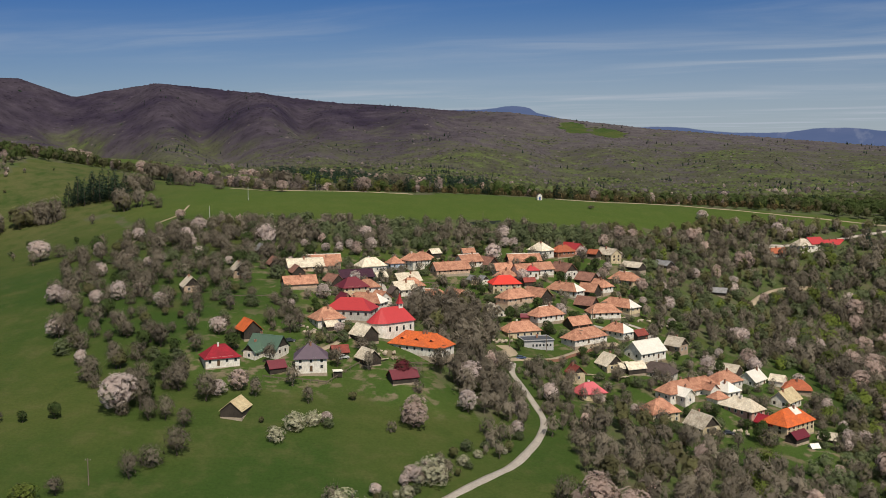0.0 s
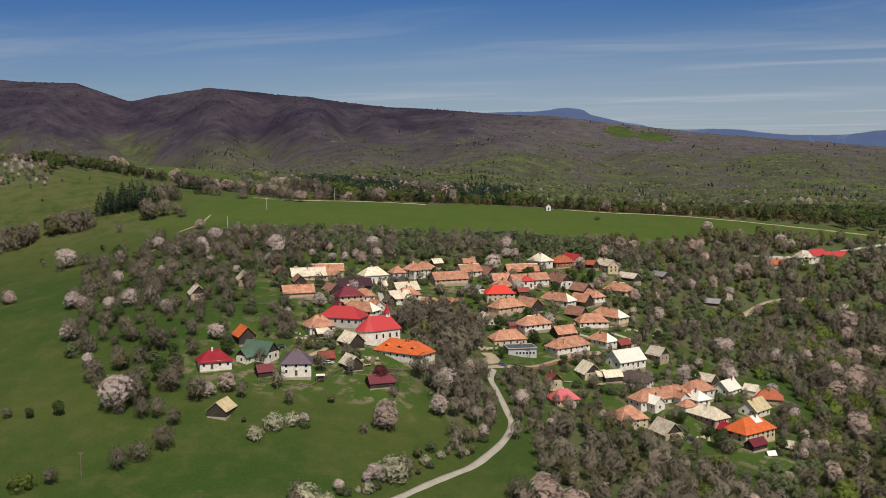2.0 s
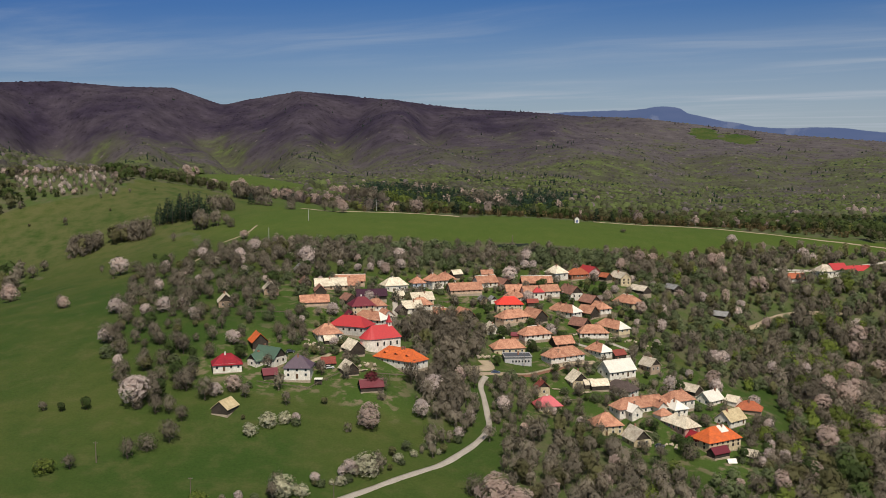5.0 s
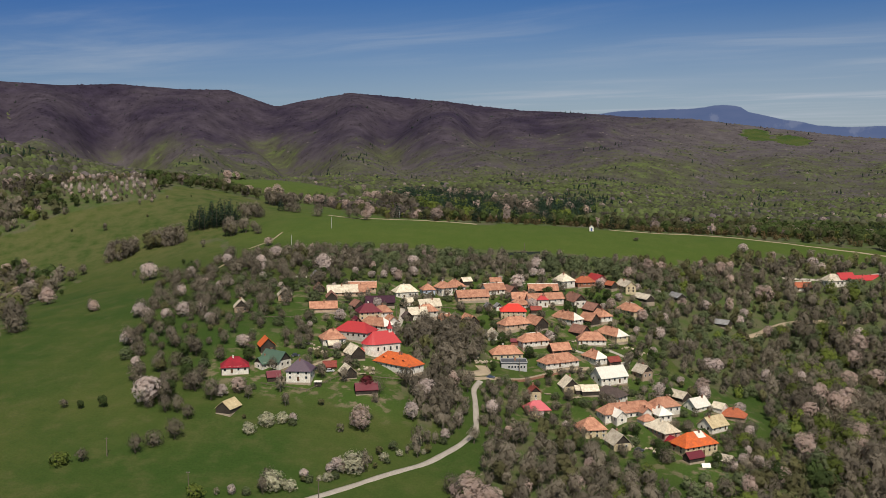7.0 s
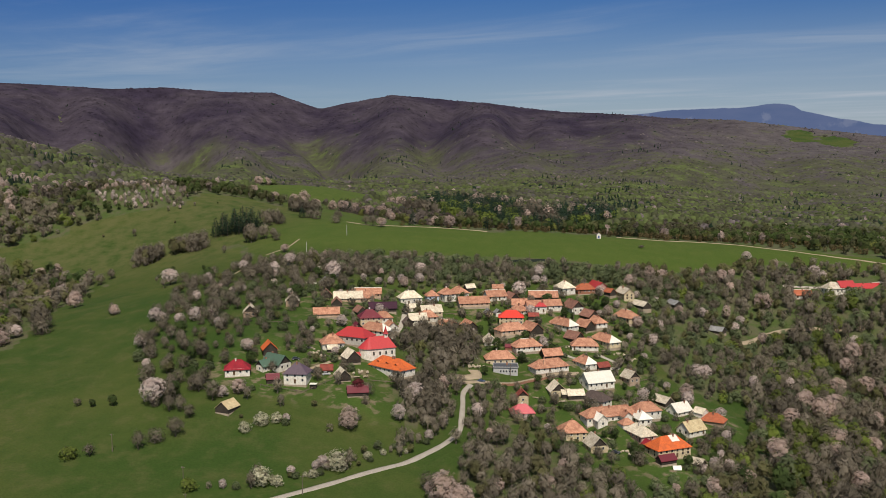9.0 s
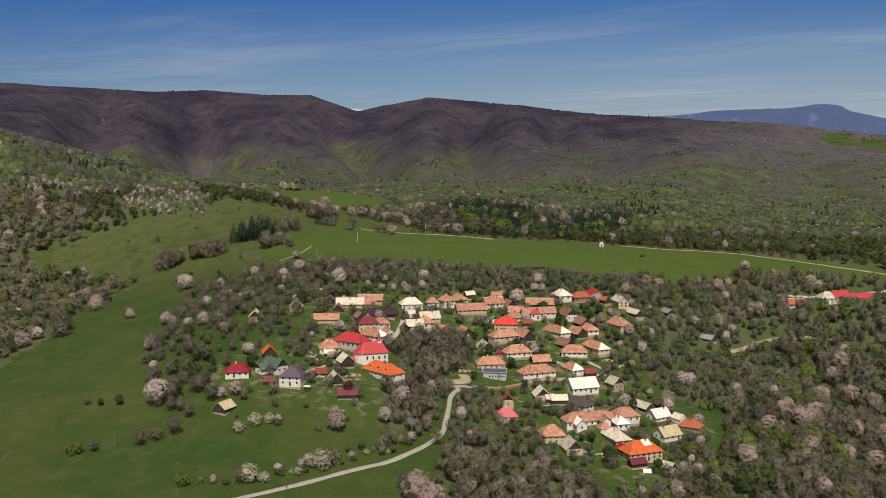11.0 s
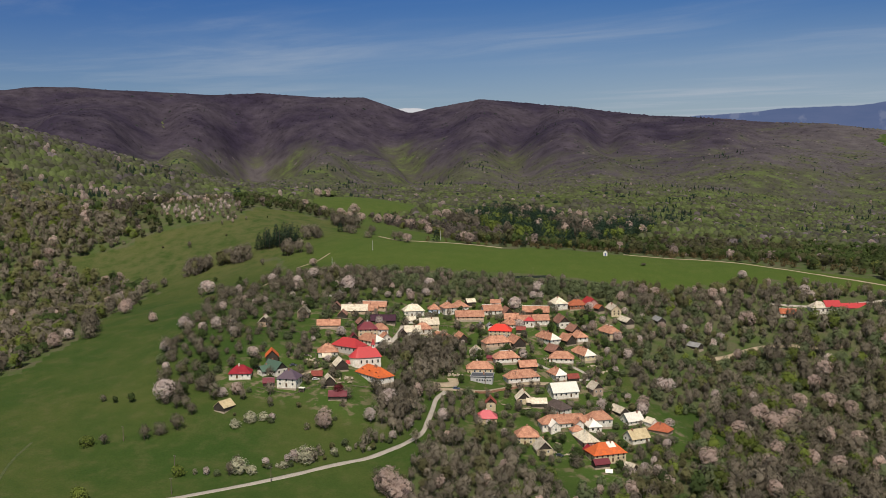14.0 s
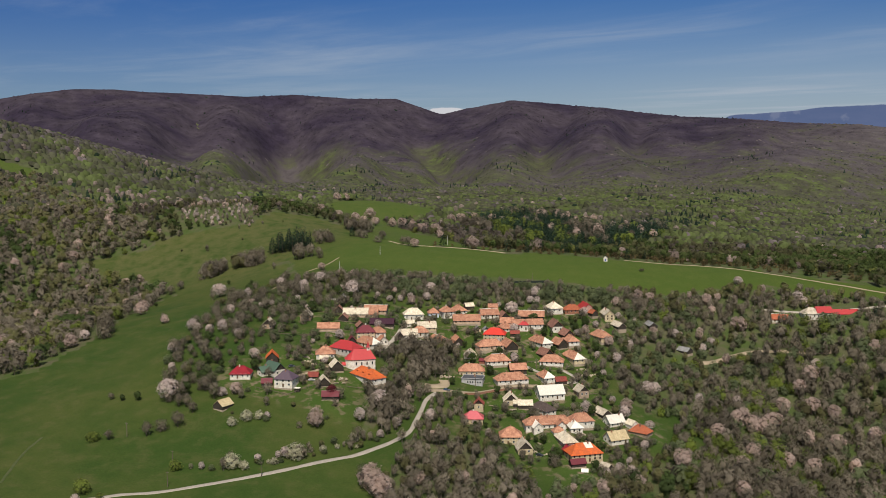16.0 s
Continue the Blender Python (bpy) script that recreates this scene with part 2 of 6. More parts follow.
FAR = {
    "b": material("far_bare_canopy", (0.136, 0.108, 0.092), (0.106, 0.088, 0.066), rough=0.95, scale=0.006, fine=0.05, amount=0.9, vary=0.2, island=True, gaps=1.8),
    "m": material("far_budding_canopy", (0.103, 0.108, 0.040), (0.096, 0.088, 0.048), rough=0.95, scale=0.006, fine=0.05, amount=0.9, vary=0.2, island=True, gaps=1.8),
    "g": material("far_green_canopy", (0.066, 0.098, 0.025), (0.077, 0.090, 0.030), rough=0.95, scale=0.006, fine=0.05, amount=0.8, vary=0.25, island=True, gaps=1.8),
    "y": material("far_yellow_green_canopy", (0.149, 0.159, 0.038), (0.111, 0.120, 0.038), rough=0.95, scale=0.006, fine=0.05, amount=0.8, vary=0.35, island=True, gaps=1.8),
    "p": material("far_blossom_canopy", (0.400, 0.310, 0.265), (0.270, 0.205, 0.175), rough=0.95, scale=0.02, fine=0.2, amount=0.8, vary=0.4, island=True, gaps=1.8),
    "s": material("far_scrub", (0.176, 0.123, 0.053), (0.123, 0.099, 0.046), rough=0.95, scale=0.01, fine=0.1, amount=0.8, vary=0.35, island=True, gaps=1.8),
    "k": material("far_spruce_canopy", (0.028, 0.052, 0.030), (0.020, 0.036, 0.023), rough=0.95, scale=0.01, fine=0.1, amount=0.8, vary=0.4, island=True, gaps=1.8),
}


def ground_material():
    m = bpy.data.materials.new("meadow_and_litter")
    m.use_nodes = True
    k = Nodes(m.node_tree)
    out, b = k.add("ShaderNodeOutputMaterial"), k.add("ShaderNodeBsdfPrincipled")
    pos = k.add("ShaderNodeNewGeometry").outputs["Position"]
    cover_1, cover_2 = k.add("ShaderNodeAttribute"), k.add("ShaderNodeAttribute")
    cover_1.attribute_name, cover_2.attribute_name = "litter", "yard"
    wood, yard = cover_1.outputs["Fac"], cover_2.outputs["Fac"]
    n1, n2, n3 = k.noise(pos, 0.012, 4, 0.55), k.noise(pos, 0.09, 5, 0.65), k.noise(pos, 1.1, 4, 0.7)
    grass = k.mix(k.ramp(n1, 0.35, 0.68), (0.033, 0.060, 0.011, 1), (0.058, 0.074, 0.017, 1))
    grass = k.mix(k.math("MULTIPLY", k.ramp(n2, 0.45, 0.75), 0.55), grass, (0.088, 0.086, 0.030, 1))
    grass = k.mix(k.math("MULTIPLY", k.ramp(n2, 0.48, 0.25), 0.5), grass, (0.028, 0.053, 0.0095, 1))
    # the grazed western pasture is drier than the sown field
    place = k.add("ShaderNodeSeparateXYZ")
    k.link(pos, place.inputs[0])
    dry = k.math("MULTIPLY", k.math("MULTIPLY", k.ramp(place.outputs[0], -140, -230), k.ramp(place.outputs[1], 530, 610)), k.ramp(n2, 0.25, 0.6))
    grass = k.mix(k.math("MULTIPLY", dry, 0.6), grass, (0.098, 0.096, 0.036, 1))
    # the sown field on the ridge and those in the valley behind are fresher
    sown = k.math("MULTIPLY", k.ramp(place.outputs[1], 545, 600), k.ramp(place.outputs[0], -235, -150))
    sown = k.math("MULTIPLY", k.math("MAXIMUM", sown, k.ramp(place.outputs[1], 740, 800)), k.ramp(place.outputs[1], 2200, 1800))
    grass = k.mix(k.math("MULTIPLY", sown, 0.8), grass, k.mix(n2, (0.050, 0.084, 0.013, 1), (0.080, 0.104, 0.021, 1)))
    lush = k.mix(n2, (0.036, 0.072, 0.012, 1), (0.066, 0.098, 0.020, 1))
    dirt = k.mix(n3, (0.24, 0.185, 0.12, 1), (0.15, 0.115, 0.075, 1))
    grass = k.mix(yard, grass, k.mix(k.ramp(k.noise(pos, 0.16, 4, 0.6), 0.50, 0.64), lush, dirt))
    floor = k.mix(k.ramp(n2, 0.35, 0.68), (0.058, 0.084, 0.022, 1), (0.096, 0.088, 0.050, 1))
    edge = k.ramp(k.math("ADD", wood, k.math("MULTIPLY", k.math("SUBTRACT", n2, 0.5), 0.7)), 0.35, 0.65)
    col = k.mix(edge, grass, floor)
    hsv = k.add("ShaderNodeHueSaturation")
    k.link(col, hsv.inputs["Color"]), k.link(k.math("ADD", 0.62, k.math("MULTIPLY", n3, 0.76)), hsv.inputs["Value"])
    k.link(hsv.outputs[0], b.inputs["Base Color"])
    b.inputs["Roughness"].default_value, b.inputs["Specular IOR Level"].default_value = 0.95, 0.1
    bp = k.add("ShaderNodeBump")
    bp.inputs["Strength"].default_value, bp.inputs["Distance"].default_value = 0.6, 0.3
    k.link(n3, bp.inputs["Height"]), k.link(bp.outputs[0], b.inputs["Normal"])
    k.link(b.outputs[0], out.inputs[0])
    return m


GROUND = ground_material()


def canopy_material():
    """Far woods: one cell a tree, its kind dithered between the kinds that grow in the region."""
    m = bpy.data.materials.new("far_canopy")
    m.use_nodes = True
    k = Nodes(m.node_tree)
    out, b = k.add("ShaderNodeOutputMaterial"), k.add("ShaderNodeBsdfPrincipled")
    pos = k.add("ShaderNodeNewGeometry").outputs["Position"]
    own = k.add("ShaderNodeAttribute")
    own.attribute_name = "own"
    r1 = own.outputs["Fac"]
    r2 = k.math("FRACT", k.math("MULTIPLY", r1, 7.31))
    a1, a2 = k.add("ShaderNodeAttribute"), k.add("ShaderNodeAttribute")
    a1.attribute_name, a2.attribute_name = "beech", "leafing"
    patch = k.noise(pos, 0.006, 5, 0.6)
    stand = k.math("SUBTRACT", k.noise(pos, 0.02, 3, 0.6), 0.5)
    leaf = k.math("ADD", k.math("ADD", a2.outputs["Fac"], k.math("MULTIPLY", stand, 1.0)), k.math("ADD", k.math("MULTIPLY", k.math("SUBTRACT", r1, 0.5), 0.42), k.math("MULTIPLY", k.math("SUBTRACT", patch, 0.5), 1.5)))
    # brown and olive carry extra blue, the distance haze put into the colour
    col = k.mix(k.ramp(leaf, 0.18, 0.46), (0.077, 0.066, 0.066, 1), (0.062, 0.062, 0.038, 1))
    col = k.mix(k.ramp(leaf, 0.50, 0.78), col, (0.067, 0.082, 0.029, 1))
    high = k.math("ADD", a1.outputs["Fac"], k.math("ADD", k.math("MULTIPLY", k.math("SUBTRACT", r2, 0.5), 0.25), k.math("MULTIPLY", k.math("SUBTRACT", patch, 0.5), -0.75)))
    # purple-brown beech buds, with the blue of distance haze painted in
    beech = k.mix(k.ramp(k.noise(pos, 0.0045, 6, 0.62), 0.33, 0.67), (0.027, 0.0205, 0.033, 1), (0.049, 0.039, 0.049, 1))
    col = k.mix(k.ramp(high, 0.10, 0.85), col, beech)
    # here and there a pale flowering crown or a dark spruce
    col = k.mix(k.math("MULTIPLY", k.math("GREATER_THAN", r1, 0.97), k.ramp(high, 0.9, 0.3)), col, (0.135, 0.112, 0.108, 1))
    col = k.mix(k.math("LESS_THAN", r1, k.math("MULTIPLY", k.ramp(patch, 0.5, 0.7), 0.14)), col, (0.018, 0.030, 0.018, 1))
    hsv = k.add("ShaderNodeHueSaturation")
    k.link(col, hsv.inputs["Color"])
    k.link(k.math("ADD", k.math("ADD", k.math("MULTIPLY", r2, 0.60), k.math("MULTIPLY", stand, 1.5)), k.math("ADD", 0.43, k.math("MULTIPLY", k.noise(pos, 0.22, 3, 0.6), 0.55))), hsv.inputs["Value"])
    k.link(hsv.outputs[0], b.inputs["Base Color"])
    b.inputs["Roughness"].default_value, b.inputs["Specular IOR Level"].default_value = 0.95, 0.05
    k.link(b.outputs[0], out.inputs[0])
    return m


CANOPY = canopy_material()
GRAVEL = material("gravel_road", (0.40, 0.35, 0.29), (0.30, 0.26, 0.21), fine=2.5, scale=0.2, amount=0.6)
DIRT = material("dirt_track", (0.36, 0.28, 0.19), (0.24, 0.19, 0.12), fine=2.5, scale=0.2, amount=0.6)
TRAIL = material("trodden_grass", (0.072, 0.080, 0.028), (0.045, 0.066, 0.015), fine=2.5, scale=0.35, amount=0.9)

# ---------------------------------------------------------------- plan of the village: every building's place, ridge height, bearing, length, width, height
PLAN = []


def H(x, y, ridge, yaw, length, width, high, roof, tiles, walls, extra=""):
    PLAN.append((x, y, ridge, yaw, length, width, high, roof, tiles, walls, extra))


H(-108.7, 417.1, 27.4, -66, 10, 7.5, 6.8, "g", "ash", "peach", "timber")
H(-92.1, 438.7, 31.1, -67, 10, 7.5, 6.6, "g", "ash", "peach", "timber")
H(-91.8, 491.0, 34.5, -67, 8, 6, 5, "g", "grey", "timber", "timber")
H(-66.2, 462.9, 30.1, 22, 17, 8, 5.6, "g", "cream", "peach")
H(-59.2, 480.3, 30.1, 15, 16, 7, 5.6, "g", "clay", "peach", "ridge")
H(-67.5, 447.1, 28.6, -69, 9, 6, 4.6, "g", "brown", "timber", "timber")
H(-61.9, 416.2, 27.7, 24, 14, 6.5, 4.8, "g", "clay", "peach", "timber")
H(-49.9, 438.7, 25.5, -52, 9, 6, 4.6, "g", "brown", "timber", "timber")
H(-41.3, 453.9, 25.8, 20, 16, 7, 5, "g", "mulberry", "timber", "chim")
H(-40.2, 427.0, 25.6, 30, 12, 9, 9, "h", "wine", "ochre", "chim")
H(-34.2, 432.9, 23.8, 30, 10, 7, 6.3, "h", "clay", "white")
H(-33.2, 417.0, 20.1, -22, 17, 8, 6.3, "h", "clay", "white", "pale")
H(-37.4, 395.1, 21.2, -15, 19, 10.5, 8, "h", "crimson", "ash")
H(-46.4, 384.4, 19.1, 30, 11.5, 9.5, 7.6, "h", "clay", "white")
H(-30.2, 368.8, 14.9, -50, 9, 7, 6, "g", "cream", "timber", "timber")
H(-27.1, 347.8, 9.7, -55, 8, 6, 5, "g", "cream", "timber", "timber")
H(-8.3, 367.9, 12.0, -30, 23, 10, 7.6, "h", "orange", "white", "dormer")
H(-79.1, 340.6, 12.8, 25, 12, 9, 7, "h", "ruby", "white", "chim")
H(-64.3, 353.7, 13.7, -25, 12.5, 8, 7.5, "g", "green", "white", "timber")
H(-73.9, 366.5, 17.4, -58, 8.6, 7, 6.5, "g", "orange", "timber", "timber")
H(-46.6, 338.8, 13.4, 8, 11, 10, 9.2, "h", "plum", "white")
H(-65.8, 303.5, 2.7, 80, 8.5, 7, 4.6, "g", "straw", "timber", "timber")
H(-38.3, 355.6, 9.4, 20, 6, 5, 3.6, "g", "rust", "timber")
H(-37.4, 497.1, 26.6, 32, 14, 9, 8, "h", "cream", "white", "chim")
H(-25.3, 505.8, 26.1, 30, 7.5, 7, 6.3, "h", "clay", "blue")
H(-16.0, 508.6, 27.8, -48, 10, 8, 8, "h", "clay", "white", "chim")
H(-11.1, 519.9, 27.1, -40, 11.5, 8, 6.6, "h", "clay", "white")
H(-5.0, 525.3, 28.3, 40, 6.5, 5, 4.5, "g", "cream", "timber")
H(3.5, 498.7, 24.3, 26, 19, 8, 5.6, "g", "clay", "peach")
H(13.4, 517.4, 26.2, 36, 13, 8, 6.3, "g", "clay", "white", "ridge")
H(13.3, 526.7, 28.4, 20, 7, 5, 4.6, "g", "clay", "white")
H(23.7, 520.8, 24.4, -58, 12, 7, 6, "g", "brown", "timber", "timber")
H(43.2, 525.1, 25.6, 16, 18, 8, 5.6, "g", "clay", "timber", "ridge")
H(54.6, 543.8, 30.0, -50, 11, 9.5, 8, "h", "cream", "white")
H(67.2, 547.6, 28.0, 30, 12, 7.5, 6, "h", "brick", "brick")
H(74.4, 559.6, 28.1, -58, 14, 9, 7.8, "g", "crimson", "pink")
H(84.2, 542.7, 26.0, -43, 6, 5, 4, "g", "brick", "timber")
H(93.3, 547.9, 26.3, -62, 14, 7, 8, "g", "ash", "ochre")
H(104.5, 533.9, 20.0, -51, 13, 6, 4, "g", "ash", "timber", "timber")
H(96.8, 515.2, 16.9, -45, 15.5, 9, 6.9, "h", "clay", "ochre", "ridge")
H(63.9, 515.6, 21.7, -58, 14, 8, 7.6, "g", "brown", "white", "timber")
H(75.0, 504.5, 17.9, -50, 10.5, 7, 6, "g", "brown", "timber", "timber")
H(80.0, 497.5, 15.3, -52, 13, 7.5, 6, "h", "clay", "white")
H(74.1, 490.2, 14.1, -40, 9.5, 7, 6, "g", "clay", "timber", "timber")
H(61.3, 487.7, 14.9, -38, 18, 8, 6.3, "h", "clay", "white", "pale")
H(69.9, 471.3, 10.2, -38, 9.5, 7, 5.6, "g", "brown", "timber", "timber")
H(87.3, 478.1, 8.3, -48, 19, 8, 6.4, "h", "clay", "ochre", "pale")
H(76.8, 463.6, 7.9, 12, 15, 8.5, 6.3, "h", "clay", "white")
H(30.6, 482.7, 19.2, 12, 14.5, 9.5, 8.5, "h", "scarlet", "ochre")
H(34.2, 462.2, 15.3, 40, 17, 8.5, 6.3, "h", "clay", "peach")
H(45.5, 468.9, 14.9, -51, 13, 8, 6, "g", "clay", "timber", "timber")
H(31.1, 506.8, 22.6, 18, 9.5, 7, 6, "g", "clay", "white")
H(32.5, 499.4, 20.1, -40, 10, 7, 6, "h", "clay", "white")
H(41.1, 501.9, 22.7, 22, 9, 7, 6.5, "g", "clay", "white")
H(45.6, 500.7, 22.0, 15, 6, 5.5, 6.3, "h", "crimson", "white")
H(51.3, 506.8, 22.9, 30, 11, 7, 6.3, "g", "clay", "white")
H(43.2, 488.3, 17.2, 15, 6, 4, 3.6, "g", "rust", "timber")
H(14.8, 490.6, 18.1, -60, 5, 4, 4, "g", "grey", "ochre", "timber")
H(20.3, 492.8, 17.7, -60, 5, 4, 4, "g", "grey", "white", "timber")
H(24.0, 452.4, 9.5, -70, 9.5, 7.5, 6.3, "g", "ash", "white")
H(46.7, 442.1, 10.2, 35, 15.5, 8.5, 6.3, "h", "clay", "white", "ridge")
H(37.7, 440.4, 6.9, 0, 4.5, 3, 3, "g", "wine", "brick")
H(34.4, 428.5, 5.5, 21, 16, 8.5, 7.6, "h", "clay", "ochre", "chim")
H(61.1, 439.9, 5.8, 32, 10.5, 7, 6, "g", "clay", "timber")
H(62.2, 424.1, 3.3, 38, 20, 8.5, 6.3, "h", "clay", "white")
H(79.9, 440.2, 2.6, -50, 12.5, 7.5, 6.3, "h", "clay", "white", "pale")
H(89.3, 439.8, -0.4, 38, 7, 5, 4, "g", "rust", "timber")
H(88.3, 420.4, -1.4, 36, 15.5, 10, 8, "g", "ivory", "white")
H(104.8, 432.1, -2.4, -49, 8, 6.5, 7, "g", "ash", "stone", "timber")
H(69.6, 401.5, -3.5, -67, 9, 8, 6.5, "g", "cream", "ochre", "timber")
H(79.4, 399.4, -6.5, 23, 8.5, 5.5, 4.3, "g", "cream", "timber")
H(89.9, 400.9, -7.2, -30, 14, 8, 6.6, "h", "umber", "white", "chim")
H(53.8, 389.9, -5.8, -72, 6.5, 5.5, 7, "g", "rust", "ochre", "timber")
H(56.8, 373.0, -8.9, 20, 11, 8, 6.6, "h", "rose", "ochre", "chim")
H(107.2, 373.3, -12.6, 33, 6.5, 5.5, 3.8, "h", "clay", "white")
H(82.3, 364.2, -13.1, 22, 12, 10, 9, "h", "clay", "ochre")
H(94.9, 349.7, -14.9, -62, 10, 8, 6.6, "g", "ash", "ochre", "timber")
H(114.2, 364.9, -12.9, -54, 14.5, 8, 6.6, "h", "cream", "pink", "chim")
H(127.1, 351.7, -13.5, 38, 17.5, 10.5, 9, "h", "orange", "ochre", "patch")
H(122.5, 413.4, -10.5, -45, 11, 6, 4.2, "g", "ash", "timber", "timber")
H(130.9, 406.4, -11.8, 46, 10, 8, 6.2, "g", "ivory", "white")
H(141.6, 405.6, -13.6, -38, 6, 5, 4.2, "g", "cream", "white")
H(147.7, 400.1, -14.5, -15, 11, 7.5, 5, "h", "brick", "stone")
H(137.2, 383.8, -14.5, 46, 11, 8.5, 6.4, "g", "straw", "white")
H(140.4, 347.7, -21.6, -27, 6, 4.5, 3.2, "g", "ash", "timber")
H(131.6, 337.7, -22.8, 15, 3, 2.5, 2.6, "g", "ivory", "white")
H(124.7, 548.2, 19.1, -59, 11, 6, 3.6, "g", "grey", "timber", "timber")
H(151.3, 531.1, 6.0, -30, 9, 6, 3.6, "g", "grey", "timber", "timber")
H(-18.6, 449.3, 20.8, 29, 10, 7.5, 6.3, "g", "cream", "white")
H(-22.5, 442.8, 19.2, -60, 5, 5, 5, "g", "umber", "timber", "timber")
H(-18.1, 477.0, 21.3, 33, 12.5, 8, 6, "g", "cream", "ochre")
H(-15.4, 459.5, 21.1, 30, 11, 8, 6.3, "h", "clay", "white")
H(-5.4, 467.2, 14.6, -25, 15, 7.5, 6, "h", "clay", "white", "ridge")
H(6.7, 473.0, 13.7, -56, 12, 8, 6, "g", "clay", "timber", "timber")
H(-30.9, 476.7, 21.6, 34, 6, 5, 4.6, "g", "cream", "white")
H(207.5, 606.8, 20.6, 12, 11, 7, 5.4, "g", "brick", "white", "ridge")
H(-27.5, 426.4, 19.5, -50, 7, 6, 5.2, "g", "clay", "white")
H(-42.0, 411.1, 20.9, -58, 6, 5, 5.4, "g", "wine", "timber", "timber")
H(-58.7, 336.7, 7.9, 30, 6, 5, 4, "g", "wine", "timber")
H(126.8, 341.0, -19.0, 38, 8, 4.5, 3.4, "g", "wine", "timber")
H(-81.0, 465.4, 30.6, -65, 7, 6, 5, "g", "brown", "timber", "timber")
H(-14.0, 332.6, 5.6, 24, 9.5, 6, 4, "g", "wine", "timber")

# ---------------------------------------------------------------- the lie of the land
SWELLS = (
    -1, -1, 3, 6, -2, -4, -2, -3, -2, -1, 0,
    -2, -1, 3, 1, 2, 8, -1, -1, -2, -3, -1,
    -3, 4, 3, 1, 13, 3, -11, 2, -6, -10, -5,
    -11, 2, 1, 4, 8, -5, 2, -1, -15, -18, -11,
    -14, -8, -4, 5, -1, -6, 4, -8, -13, -12, -9,
    -4, -4, 0, 3, 4, 6, 0, -6, -1, 2, -3,
    4, 3, 5, 2, 2, 4, 5, 6, 2, -1, -3,
    19, 10, 4, 1, -2, -3, -6, -3, -2, -3, -1,
)
# bearing of the mountain crest, and how steeply one looks up to it
CREST_AZ = (-60, -46.4, -44.7, -42.6, -40.5, -38.7, -36.2, -33.3, -30.3, -27.1, -24.3, -23.0, -21.6, -20, -17.4, -14.1, -10.8, -7.5, -4.2, -1.1, 2, 4.9, 9.8, 14.7, 22.4, 40)
CREST_UP = (0.05, 0.0570, 0.0630, 0.0677, 0.0680, 0.0660, 0.065, 0.0625, 0.065, 0.061, 0.061, 0.053, 0.0450, 0.051, 0.059, 0.0544, 0.048, 0.0417, 0.0388, 0.034, 0.0324, 0.026, 0.0155, 0.0085, -0.003, -0.01)


def ease(a, b, v):
    t = np.clip((v - a) / (b - a), 0.0, 1.0)
    return t * t * (3 - 2 * t)


def lattice(ix, iy, seed):
    n = (ix.astype(np.int64) * 374761393 + iy.astype(np.int64) * 668265263 + seed * 974711) & 0x7FFFFFFF
    n = ((n ^ (n >> 13)) * 1274126177) & 0x7FFFFFFF
    return ((n ^ (n >> 16)) & 0xFFFF) / 65535.0


def value_noise(x, y, size, seed=0):
    u, v = x / size, y / size
    iu, iv = np.floor(u), np.floor(v)
    fu, fv = u - iu, v - iv
    fu, fv = fu * fu * (3 - 2 * fu), fv * fv * (3 - 2 * fv)
    a, b, c, d = lattice(iu, iv, seed), lattice(iu + 1, iv, seed), lattice(iu, iv + 1, seed), lattice(iu + 1, iv + 1, seed)
    return (a * (1 - fu) + b * fu) * (1 - fv) + (c * (1 - fu) + d * fu) * fv


def fbm(x, y, size, seed=0, octaves=4):
    total, gain, norm = 0.0, 1.0, 0.0
    for o in range(octaves):
        total = total + gain * value_noise(x, y, size / 2 ** o, seed + 17 * o)
        norm += gain
        gain *= 0.5
    return total / norm


VIEW = (120.0, -70.0)


